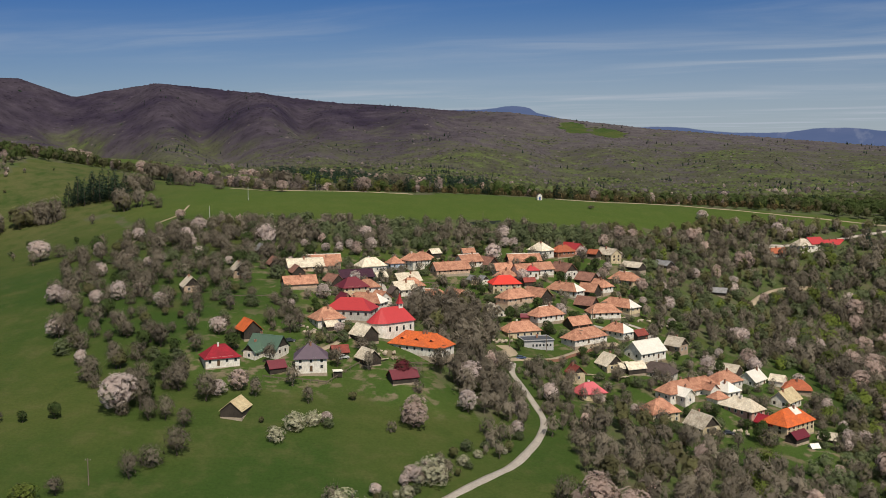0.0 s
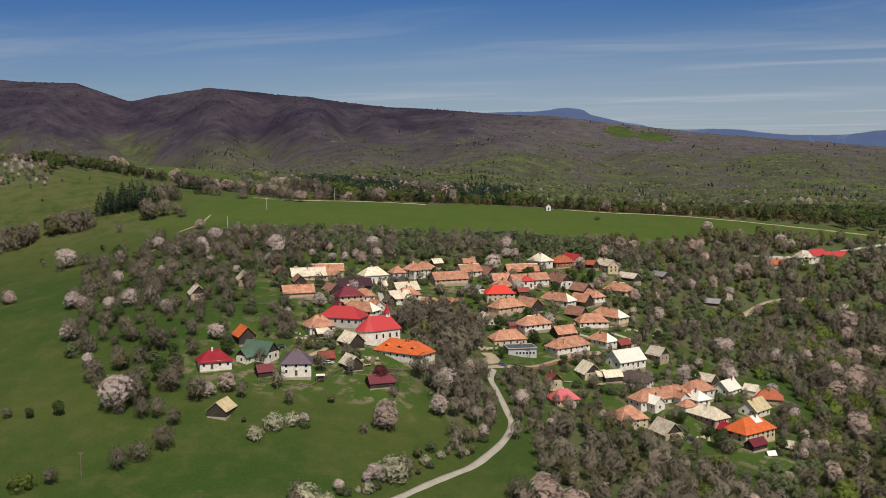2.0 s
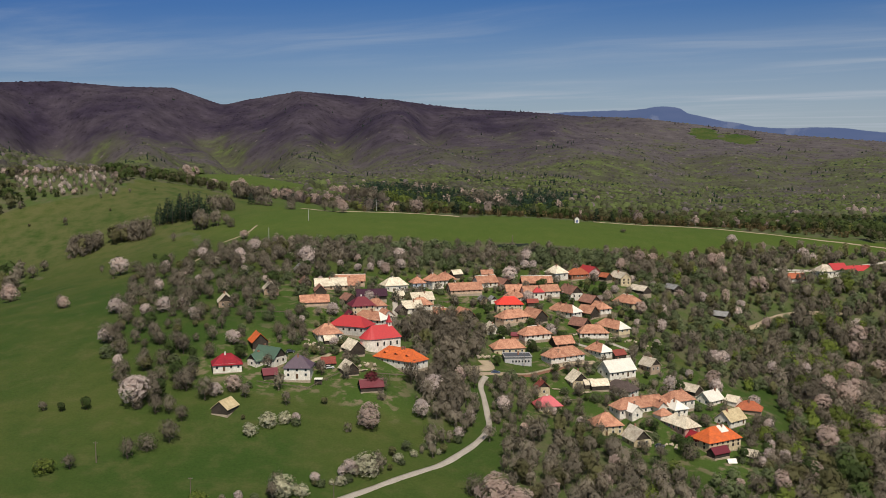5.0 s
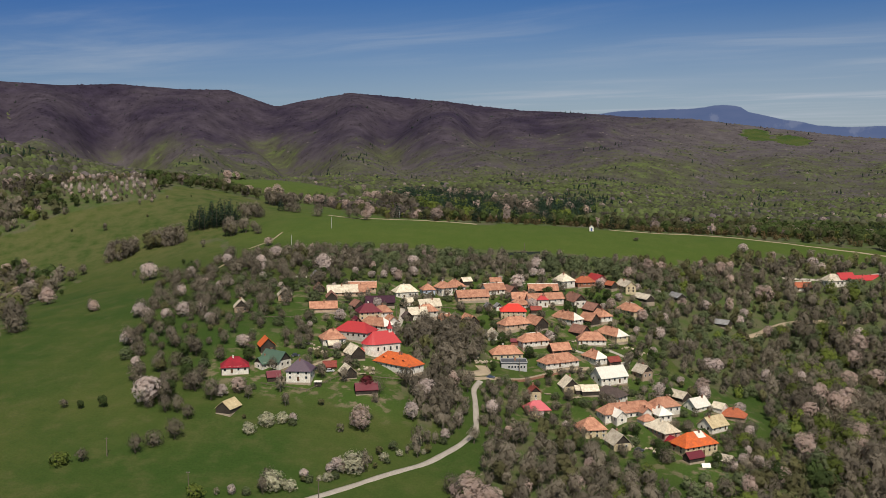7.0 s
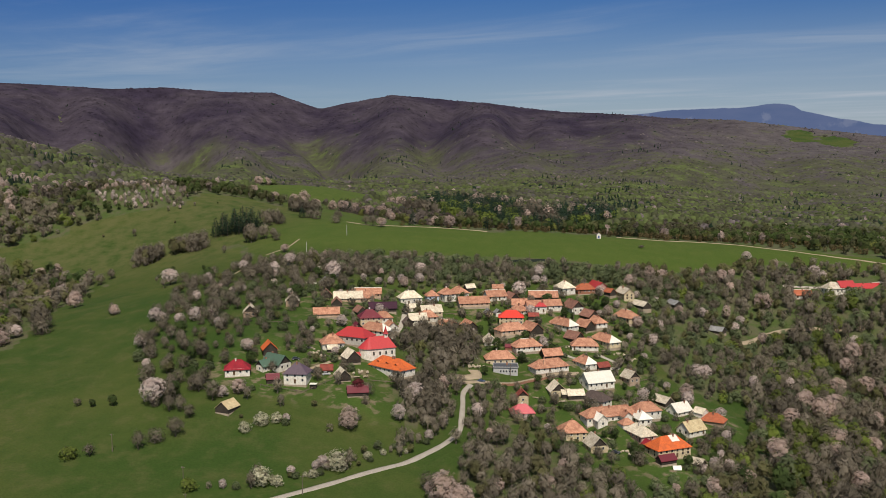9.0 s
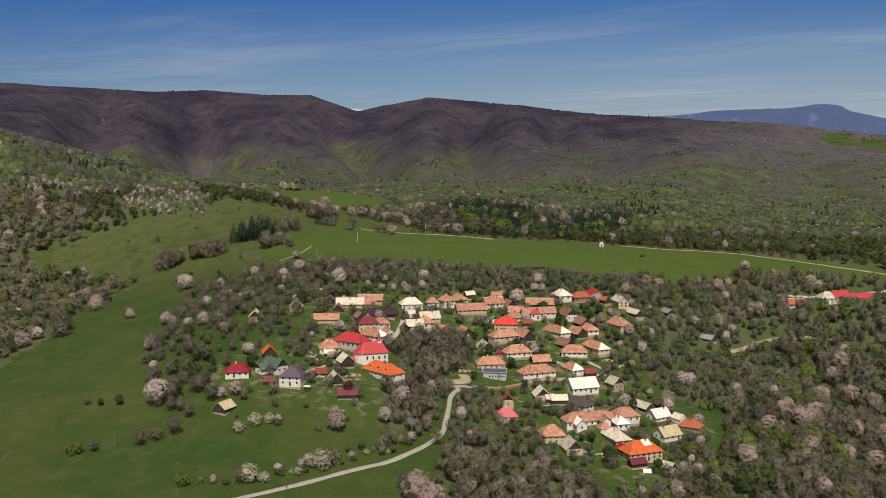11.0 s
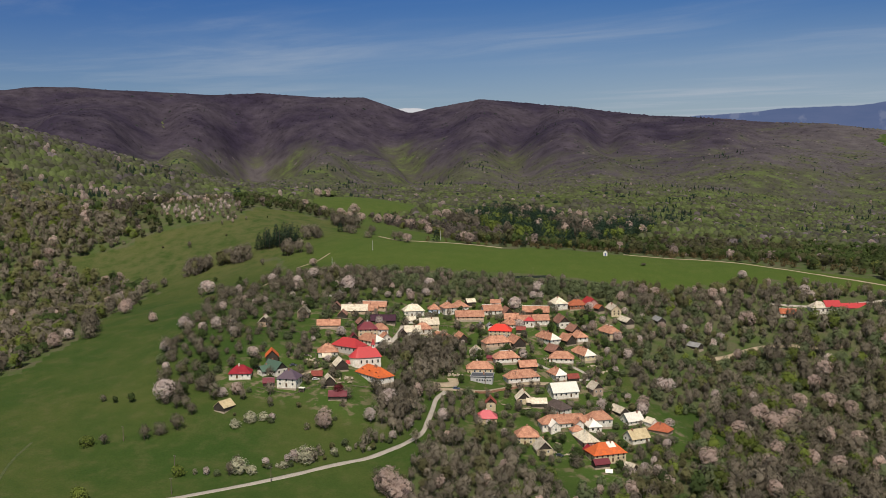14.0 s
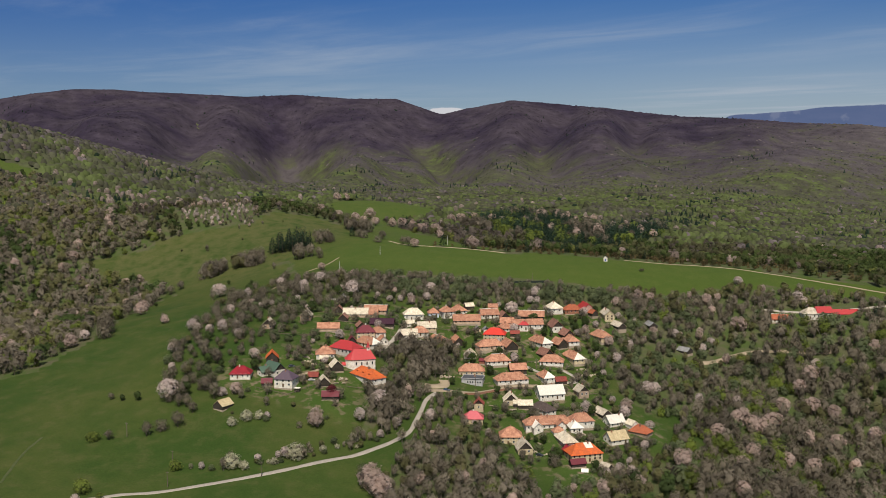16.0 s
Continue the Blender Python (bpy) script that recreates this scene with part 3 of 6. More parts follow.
def land(x, y):
    """Height of the land without the house terraces."""
    x, y = np.asarray(x, float), np.asarray(y, float)
    z = -24 + 66 * ease(220, 700, y)
    for j in range(8):
        for i in range(11):
            z = z + SWELLS[11 * j + i] * np.exp(-((x + 400 - 80 * i) ** 2 + (y - 220 - 80 * j) ** 2) / 11552.0)
    z = z - 42 * ease(-150, 350, x) * ease(820, 1500, y)
    z = z - 10 * np.exp(-((y - 900) / 120) ** 2) * ease(-150, 0, x)
    z = z + 156 * np.exp(-((x + 1090) ** 2 + (y - 930) ** 2) / 190000.0)
    z = z + 24 * np.exp(-((x + 330) / 120) ** 2 - ((y - 1020) / 120) ** 2)
    r, az = np.hypot(x - VIEW[0], y - VIEW[1]), np.degrees(np.arctan2(x - VIEW[0], y - VIEW[1]))
    crest_r = np.interp(az, (-45, -20, -5, 10), (4650, 4650, 4350, 4000))
    crest_z = 104 + crest_r * np.interp(az, CREST_AZ, CREST_UP)
    s = np.clip((r - 2500) / (crest_r - 2500), 0, 1.0)
    power = np.interp(az, (-18, -6), (1.9, 1.15))
    fold = np.sqrt((fbm(az * 60 + 90 * fbm(x, y, 900, 3), r * 0.22, 330, 5, 2) - 0.5) ** 2 + 0.004) * 2.6
    rise = s ** power + (fold - 0.4) * 0.75 * 4 * s * (1 - s) * np.interp(az, (-12, 0), (1.0, 0.35))
    rise = rise - 0.52 * np.exp(-((az + 31.0 + 1.2 * np.sin(r / 330)) / 2.4) ** 2) * 4 * s * (1 - s) - 0.25 * np.exp(-((az + 21.5 + 1.2 * np.sin(r / 300)) / 1.3) ** 2) * 4 * s * (1 - s)
    z = z + (crest_z - z) * np.clip(rise, -0.1, 1.0) * (np.abs(az) < 75)
    z = z + (fbm(x, y, 14, 9, 3) - 0.5) * 0.7 * ease(100, 200, r) + (fbm(x, y, 160, 21, 3) - 0.5) * 22 * ease(1000, 2400, r) * (1 - s)
    return np.where(r > crest_r, z - (r - crest_r) * 0.25, z)


PLAN_X, PLAN_Y = np.array([p[0] for p in PLAN]), np.array([p[1] for p in PLAN])
PLAN_E = np.clip(np.array([p[2] - p[6] for p in PLAN]) - land(PLAN_X, PLAN_Y), -5, 5)


def height(x, y):
    """The ground: the land, levelled round each building."""
    x, y = np.asarray(x, float), np.asarray(y, float)
    z, num, den = land(x, y), 0.0, 1e-9
    near = (np.abs(x - 30) < 300) & (np.abs(y - 450) < 260)
    if not near.any():
        return z
    for px, py, e in zip(PLAN_X, PLAN_Y, PLAN_E):
        w = np.exp(-((x - px) ** 2 + (y - py) ** 2) / 130.0)
        num, den = num + w * e, den + w
    return z + num / np.maximum(den, 1.0)


def ground_at(x, y):
    return float(height(np.array([x]), np.array([y]))[0])


def inside(x, y, ring):
    """Which points lie inside the ring of corners."""
    hit = np.zeros(np.shape(x), bool)
    for (ax, ay), (bx, by) in zip(ring, ring[1:] + ring[:1]):
        hit ^= ((ay > y) != (by > y)) & (x < (bx - ax) * (y - ay) / (by - ay + 1e-9) + ax)
    return hit


# stretches of the plan
WEST_MEADOW = [(-400, 150), (-230, 330), (-240, 390), (-290, 500), (-296, 575), (-258, 590), (-205, 600), (-175, 545), (-180, 480), (-150, 380), (-112, 300), (-44, 290), (5, 315), (24, 330), (8, 285), (-40, 240), (-70, 190), (-80, 100)]
BACK_FIELD = [(-440, 596), (-392, 650), (-372, 680), (-318, 706), (-316, 758), (-262, 750), (-150, 688), (-26, 652), (62, 672), (165, 702), (235, 692), (300, 668), (285, 655), (190, 655), (126, 612), (49, 592), (-29, 578), (-105, 556), (-158, 540), (-205, 605), (-258, 590), (-296, 575), (-296, 548), (-322, 574), (-350, 588), (-400, 590)]
MID_FIELD = [(-316, 758), (-283, 765), (-263, 770), (-240, 755), (-229, 785), (-236, 862), (-226, 862), (-179, 822), (-129, 797), (-39, 668), (-150, 680), (-262, 745)]
VALLEY_FIELD = [(-376, 975), (-396, 1150), (-350, 1230), (-270, 1230), (-252, 1120), (-235, 1000), (-231, 945), (-240, 880), (-229, 785), (-237, 762), (-277, 815), (-330, 895)]
FAR_FIELD = [(-231, 1331), (-205, 1430), (-130, 1425), (-151, 1311), (-181, 1240)]
SPRUCES = [(-180, 940), (-185, 1010), (-190, 1180), (-140, 1210), (-65, 1082), (-20, 1060), (40, 1120), (51, 996), (11, 920), (-32, 885), (-71, 888), (-123, 915)]
WHITE_SCRUB = [(-421, 735), (-450, 830), (-400, 840), (-356, 770), (-313, 722), (-308, 697), (-380, 690), (-406, 702)]
SOUTH_FIELD = [(-72, 190), (-44, 242), (4, 286), (22, 314), (36, 306), (50, 275), (60, 250), (70, 120), (-60, 100)]
ORCHARD = [(-154, 370), (-187, 480), (-165, 535), (-110, 548), (-85, 500), (-65, 483), (-78, 422), (-75, 375), (-90, 350), (-67, 293), (-95, 285), (-108, 302)]
BELT = [(-125, 552), (-53, 570), (15, 574), (72, 590), (130, 608), (170, 640), (212, 650), (290, 652), (290, 620), (190, 600), (120, 570), (60, 562), (0, 540), (-60, 520), (-105, 505), (-130, 530)]
GULLY = [(-22, 405), (-12, 445), (8, 452), (24, 440), (24, 418), (17, 388), (14, 372), (24, 345), (14, 318), (6, 340), (-4, 352), (2, 385)]
RAVINE = [(100, 575), (126, 596), (190, 600), (300, 620), (400, 600), (420, 300), (250, 240), (112, 240), (127, 290), (118, 314), (135, 330), (165, 385), (158, 430), (130, 440), (112, 480), (105, 525)]
RAVINE_EDGE = [(100, 575), (126, 596), (190, 600), (200, 560), (168, 500), (172, 430), (185, 380), (150, 320), (112, 240), (127, 290), (118, 314), (135, 330), (165, 385), (158, 430), (130, 440), (112, 480), (105, 525)]
RAVINE_DEEP = [(190, 600), (300, 620), (400, 600), (420, 300), (250, 240), (112, 240), (150, 320), (185, 380), (172, 430), (168, 500), (200, 560)]
LOWER = [(45, 262), (42, 330), (62, 346), (79, 336), (96, 318), (118, 312), (125, 290), (110, 240), (70, 235)]
ROADSIDE = [(-30, 250), (-2, 273), (22, 300), (28, 322), (16, 316), (2, 290), (-18, 268), (-50, 246)]
WEST_WOOD = [(-420, 200), (-236, 330), (-246, 390), (-290, 500), (-297, 546), (-322, 572), (-350, 586), (-400, 588), (-440, 590), (-392, 652), (-480, 720), (-700, 800), (-900, 600)]


CLEARINGS = ((-740, 800, 50, 25), (500, 3800, 60, 160), (620, 3700, 70, 120))


def wooded(x, y):
    """How much of the ground is wood floor instead of grass: 0 to 1."""
    w = np.ones(np.shape(x))
    for ring in (WEST_MEADOW, BACK_FIELD, SOUTH_FIELD, MID_FIELD, VALLEY_FIELD, FAR_FIELD):
        w[inside(x, y, ring)] = 0
    village = (x > -190) & (x < 165) & (y > 280) & (y < 560)
    w[village] = 0.12
    w[y < 205 + 40 * (value_noise(x, y, 60, 4) - 0.5)] = 0
    for ring in (GULLY, RAVINE, BELT, LOWER):
        w[inside(x, y, ring)] = 0.9
    w[inside(x, y, ORCHARD)] = 0.3
    glade = ((x > 100) & (x < 160) & (y > 300) & (y < 338)) | (np.hypot((x - 165) / 22, (y - 415) / 40) < 1)
    w[glade] = 0.25
    for cx, cy, rx, ry in CLEARINGS:
        w[np.hypot((x - cx) / rx, (y - cy) / ry) + 0.5 * (value_noise(x, y, 40, 7) - 0.5) < 1] = 0.05
    return w


def mesh_of(name, verts, faces, mat=None, smooth_faces=False):
    """A mesh from arrays; faces all of one size."""
    me = bpy.data.meshes.new(name)
    verts, faces = np.asarray(verts, np.float32), np.asarray(faces, np.int32)
    n = faces.shape[1]
    me.vertices.add(len(verts)), me.loops.add(faces.size), me.polygons.add(len(faces))
    me.vertices.foreach_set("co", verts.ravel())
    me.loops.foreach_set("vertex_index", faces.ravel())
    me.polygons.foreach_set("loop_start", np.arange(0, faces.size, n, dtype=np.int32))
    me.polygons.foreach_set("use_smooth", np.full(len(faces), smooth_faces))
    me.update(calc_edges=True)
    if mat:
        me.materials.append(mat)
    return me


def build_ground():
    az = np.concatenate((np.arange(-180, -56, 6), np.arange(-56, 40, 0.4), np.arange(40, 180, 6)))
    rad = np.concatenate(([0.0], 12.0 * 1.0152 ** np.arange(0, 402)))
    aa, rr = np.meshgrid(np.radians(az), rad)
    x, y = VIEW[0] + rr * np.sin(aa), VIEW[1] + rr * np.cos(aa)
    z = height(x.ravel(), y.ravel())
    na, nr = len(az), len(rad)
    verts = np.column_stack((x.ravel(), y.ravel(), z))
    i, j = np.meshgrid(np.arange(na), np.arange(nr - 1))
    i2 = (i + 1) % na
    faces = np.stack((j * na + i, j * na + i2, (j + 1) * na + i2, (j + 1) * na + i), -1).reshape(-1, 4)
    me = mesh_of("ground", verts, faces[:, ::-1], GROUND, True)
    litter = me.attributes.new("litter", "FLOAT", "POINT")
    litter.data.foreach_set("value", wooded(verts[:, 0], verts[:, 1]).astype(np.float32))
    yard = np.zeros(len(verts))
    near = (verts[:, 0] > -100) & (verts[:, 0] < 160) & (verts[:, 1] > 320) & (verts[:, 1] < 570)
    for px, py in zip(PLAN_X, PLAN_Y):
        yard[near] = np.maximum(yard[near], np.exp(-((verts[near, 0] - px) ** 2 + (verts[near, 1] - py) ** 2) / 320.0))
    me.attributes.new("yard", "FLOAT", "POINT").data.foreach_set("value", yard.astype(np.float32))
    tagged(new("ground", me), "green spring meadows and leaf-strewn woodland on rolling hills", "ground", kind="structure")


build_ground()


def strip(name, points, width, mat, label, lift=0.16):
    """A road of even width along the points, laid on the ground, with its edges turned down."""
    p = np.array(points, float)
    t = np.linspace(0, len(p) - 1, max(8, int(np.hypot(*np.diff(p, axis=0).T).sum() / 1.5)))
    k = np.clip(t.astype(int), 0, len(p) - 2)
    f = (t - k)[:, None]
    a, b, c, d = p[np.maximum(k - 1, 0)], p[k], p[k + 1], p[np.minimum(k + 2, len(p) - 1)]
    line = 0.5 * (2 * b + (c - a) * f + (2 * a - 5 * b + 4 * c - d) * f ** 2 + (3 * b - a - 3 * c + d) * f ** 3)
    way = np.gradient(line, axis=0)
    way /= np.linalg.norm(way, axis=1)[:, None] + 1e-9
    side = np.column_stack((way[:, 1], -way[:, 0]))
    wob = 1 + 0.25 * (value_noise(line[:, 0], line[:, 1], 6, 3) - 0.5)
    rows = []
    for o, dz in ((-0.5, -0.5), (-0.5, 0.0), (-0.17, 0.04), (0.17, 0.04), (0.5, 0.0), (0.5, -0.5)):
        q = line + side * (o * width * wob)[:, None]
        rows.append(np.column_stack((q, height(q[:, 0], q[:, 1]) + lift + dz)))
    v = np.stack(rows, 1)
    n, m = v.shape[:2]
    i, j = np.meshgrid(np.arange(m - 1), np.arange(n - 1))
    q = j * m + i
    faces = np.stack((q, q + 1, q + m + 1, q + m), -1).reshape(-1, 4)
    me = mesh_of(name, v.reshape(-1, 3), faces[:, ::-1], mat, True)
    return tagged(new(name, me), label, "road", kind="structure")


strip("road", [(-110, 165), (-66, 206), (-42, 225), (-13, 253), (5, 273), (20, 291), (28, 306), (33, 320), (35, 332), (33, 345), (30, 360), (27, 374), (28, 386)], 2.6, GRAVEL, "pale grey country road curving up to the village")
strip("street", [(22, 384), (30, 391), (40, 398), (48, 404), (58, 413), (68, 423), (78, 430)], 3.0, DIRT, "dusty gravel street between the houses", 0.2)
strip("plaza", [(19, 390), (24, 393), (28, 399), (25, 405)], 6, DIRT, "bare pale gravel yard where the road enters", 0.14)
strip("lane", [(63, 452), (71, 449), (82, 445), (92, 442), (97, 446), (96, 452), (91, 456), (84, 459)], 2.6, GRAVEL, "narrow pale lane looping between houses", 0.2)
strip("lane", [(-25, 398), (-24, 413), (-24, 430), (-27, 449), (-32, 473), (-30, 488)], 3.0, GRAVEL, "narrow gravel lane climbing past the church", 0.2)
strip("track", [(-49, 351), (-41, 362), (-36, 370), (-28, 382)], 2.2, DIRT, "two-rut dirt track through the grass", 0.15)
strip("track", [(-161, 478), (-165, 508), (-163, 528)], 1.5, DIRT, "bare dirt trail over the pasture", 0.1)
strip("track", [(-166, 562), (-158, 580), (-158, 606)], 1.4, DIRT, "bare dirt trail over the pasture", 0.1)
strip("trail", [(-118, 196), (-128, 214), (-136, 230), (-141, 246)], 1.6, TRAIL, "faint trodden trail through the meadow grass", 0.05)
strip("track", [(156, 515), (164, 527), (172, 537), (183, 552), (196, 564), (214, 572), (244, 581)], 3.4, DIRT, "pale dirt road through the woods", 0.3)
strip("track", [(77, 676), (104, 682), (135, 692), (165, 697), (200, 688), (244, 676), (300, 660)], 1.5, DIRT, "pale farm track along the top of the field", 0.2)
strip("track", [(196, 618), (222, 622), (259, 634), (300, 650)], 2.4, GRAVEL, "pale farm track to the long house", 0.2)
strip("track", [(-150, 690), (-120, 668), (-60, 662), (-20, 652)], 2.0, DIRT, "pale farm track along the top of the field", 0.2)

# ---------------------------------------------------------------- building kit
def part(name, bm, mat, parent, label="", at=None):
    """Links a bmesh (or a ready mesh) as one mesh object under its thing."""
    if isinstance(bm, bpy.types.Mesh):
        me = bm
    else:
        me = bpy.data.meshes.new(name)
        bm.to_mesh(me)
        bm.free()
        me.materials.append(mat)
    ob = new(name, me)
    ob.parent = parent
    if at is not None:
        ob.matrix_basis = at
    return tagged(ob, label)


def box(bm, x0, x1, y0, y1, z0, z1):
    v = [bm.verts.new(p) for p in ((x0, y0, z0), (x1, y0, z0), (x1, y1, z0), (x0, y1, z0), (x0, y0, z1), (x1, y0, z1), (x1, y1, z1), (x0, y1, z1))]
    for f in ((0, 3, 2, 1), (4, 5, 6, 7), (0, 1, 5, 4), (1, 2, 6, 5), (2, 3, 7, 6), (3, 0, 4, 7)):
        bm.faces.new([v[i] for i in f])
    return v


def box_mesh(name, x0, x1, y0, y1, z0, z1, mat):
    bm = bmesh.new()
    box(bm, x0, x1, y0, y1, z0, z1)
    me = bpy.data.meshes.new(name)
    bm.to_mesh(me)
    bm.free()
    me.materials.append(mat)
    return me


def frame_mesh(name, w, h, mat):
    """A window frame with a cross bar and a sill, standing in the xz plane, facing -y."""
    bm = bmesh.new()
    loops = []
    for grow, y in ((0, 0.05), (0, -0.07), (-0.11, -0.07), (-0.11, 0.05)):
        a, b = w / 2 + grow, h / 2 + grow
        loops.append([bm.verts.new(p) for p in ((-a, y, -b), (a, y, -b), (a, y, b), (-a, y, b))])
    for r, q in zip(loops, loops[1:] + loops[:1]):
        for i in range(4):
            bm.faces.new((r[i], r[(i + 1) % 4], q[(i + 1) % 4], q[i]))
    me = bpy.data.meshes.new(name)
    bm.to_mesh(me)
    bm.free()
    me.materials.append(mat)
    return me


WINDOWS = {
    "white": (frame_mesh("window", 1.1, 1.3, FRAME_WHITE), box_mesh("pane", -0.5, 0.5, -0.03, 0.02, -0.6, 0.6, GLASS)),
    "brown": (frame_mesh("window", 1.0, 1.2, FRAME_BROWN), box_mesh("pane", -0.45, 0.45, -0.03, 0.02, -0.55, 0.55, GLASS)),
    "small": (frame_mesh("window", 0.7, 0.8, FRAME_BROWN), box_mesh("pane", -0.3, 0.3, -0.03, 0.02, -0.35, 0.35, GLASS)),
}
DOOR_MESH = box_mesh("door", -0.5, 0.5, -0.06, 0.04, 0, 2.05, DOOR)


def window(parent, x, y, z, turn, kind="white"):
    fr, pane = WINDOWS[kind]
    w = part("window", fr, None, parent, at=pose(x, y, z, 0, 0, turn))
    part("pane", pane, None, w)


def slab(bm, outline, thick, seg, rng, wobble):
    """A roof face: a quad or triangle with thickness, cut into bays along its length and a little uneven. outline: eave a, eave b, top b, top a."""
    a, b, c, d = [Vector(p) for p in outline]
    rows = []
    for i in range(seg + 1):
        f = i / seg
        lo, hi = a.lerp(b, f), d.lerp(c, f)
        mid = lo.lerp(hi, 0.5)
        j = wobble if 0 < i < seg else 0.0
        rows.append([lo + Vector((0, 0, rng.uniform(-j, j) * 0.5)), mid + Vector((0, 0, rng.uniform(-1.2 * j, 0.3 * j))), hi + Vector((0, 0, -abs(rng.gauss(0, j)) * 0.7))])
    top = [[bm.verts.new(p) for p in r] for r in rows]
    low = [[bm.verts.new(p - Vector((0, 0, thick))) for p in r] for r in rows]
    for i in range(seg):
        for j in range(2):
            bm.faces.new((top[i][j], top[i + 1][j], top[i + 1][j + 1], top[i][j + 1]))
            bm.faces.new((low[i][j], low[i][j + 1], low[i + 1][j + 1], low[i + 1][j]))
        bm.faces.new((top[i][0], low[i][0], low[i + 1][0], top[i + 1][0]))
        bm.faces.new((top[i][2], top[i + 1][2], low[i + 1][2], low[i][2]))
    for i, s in ((0, 1), (seg, -1)):
        for j in range(2):
            q = (top[i][j], top[i][j + 1], low[i][j + 1], low[i][j])
            bm.faces.new(q if s > 0 else q[::-1])


def gable_mesh(width, rise, thick):
    """A gable wall's triangle in the yz plane, thick along x."""
    bm = bmesh.new()
    v = [bm.verts.new((x, y, z)) for x in (-thick / 2, thick / 2) for y, z in ((-width / 2, 0), (width / 2, 0), (0, rise))]
    for f in ((0, 2, 1), (3, 4, 5), (0, 1, 4, 3), (1, 2, 5, 4), (2, 0, 3, 5)):
        bm.faces.new([v[i] for i in f])
    return bm


def chimney(parent, x, y, z0, z1, rng, pale=False):
    bm = bmesh.new()
    s = rng.uniform(0.28, 0.36)
    box(bm, x - s, x + s, y - s, y + s, z0, z1)
    box(bm, x - s - 0.07, x + s + 0.07, y - s - 0.07, y + s + 0.07, z1, z1 + 0.12)
    c = part("chimney", bm, MATS["wall_white"] if pale else BRICK, parent)
    bm = bmesh.new()
    box(bm, x - 0.14, x + 0.14, y - 0.14, y + 0.14, z1 + 0.12, z1 + 0.34)
    part("chimney_pot", bm, DARKROOF, c)


def roof_parts(thing, length, width, z_eave, rise, hip, over, mat, rng, pale_end=None, old=True):
    wob = 0.10 if old else 0.02
    le, we = length / 2 + over, width / 2 + over
    drop = rise * over / (width / 2)
    ze, zt = z_eave - drop, z_eave + rise
    rl = max(0.4, le - we * 0.92) if hip else le
    seg = max(2, int(length / 2.2))
    th = 0.18
    for s in (1, -1):
        bm = bmesh.new()
        slab(bm, ((-le * s, -we * s, ze), (le * s, -we * s, ze), (rl * s, 0, zt), (-rl * s, 0, zt)), th, seg, rng, wob)
        part("roof_slope", bm, mat, thing)
    if hip:
        for s in (1, -1):
            bm = bmesh.new()
            slab(bm, ((le * s, -we * s, ze), (le * s, we * s, ze), (rl * s, 0.02 * s, zt), (rl * s, -0.02 * s, zt)), th, 3, rng, wob * 0.5)
            part("roof_slope", bm, pale_end if (pale_end and s > 0) else mat, thing)
    bm = bmesh.new()
    n, prev = max(2, int(rl * 2 / 1.5)), None
    for i in range(n + 1):
        px, dz = -rl + 2 * rl * i / n, -rng.uniform(0, 0.05)
        row = [bm.verts.new((px, py, zt + dz + pz)) for py, pz in ((-0.2, -0.14), (-0.08, 0.05), (0.08, 0.05), (0.2, -0.14))]
        if prev:
            for j in range(4):
                bm.faces.new((prev[j], prev[(j + 1) % 4], row[(j + 1) % 4], row[j]))
        else:
            bm.faces.new(row)
        prev = row
    bm.faces.new(prev[::-1])
    return bm, rl, zt


def describe(roof, tiles, walls, kind):
    shape = "hipped" if roof == "h" else "gabled"
    return f"{WALLS[walls][2]} {kind} under a {shape} {ROOFS[tiles][2]} roof"


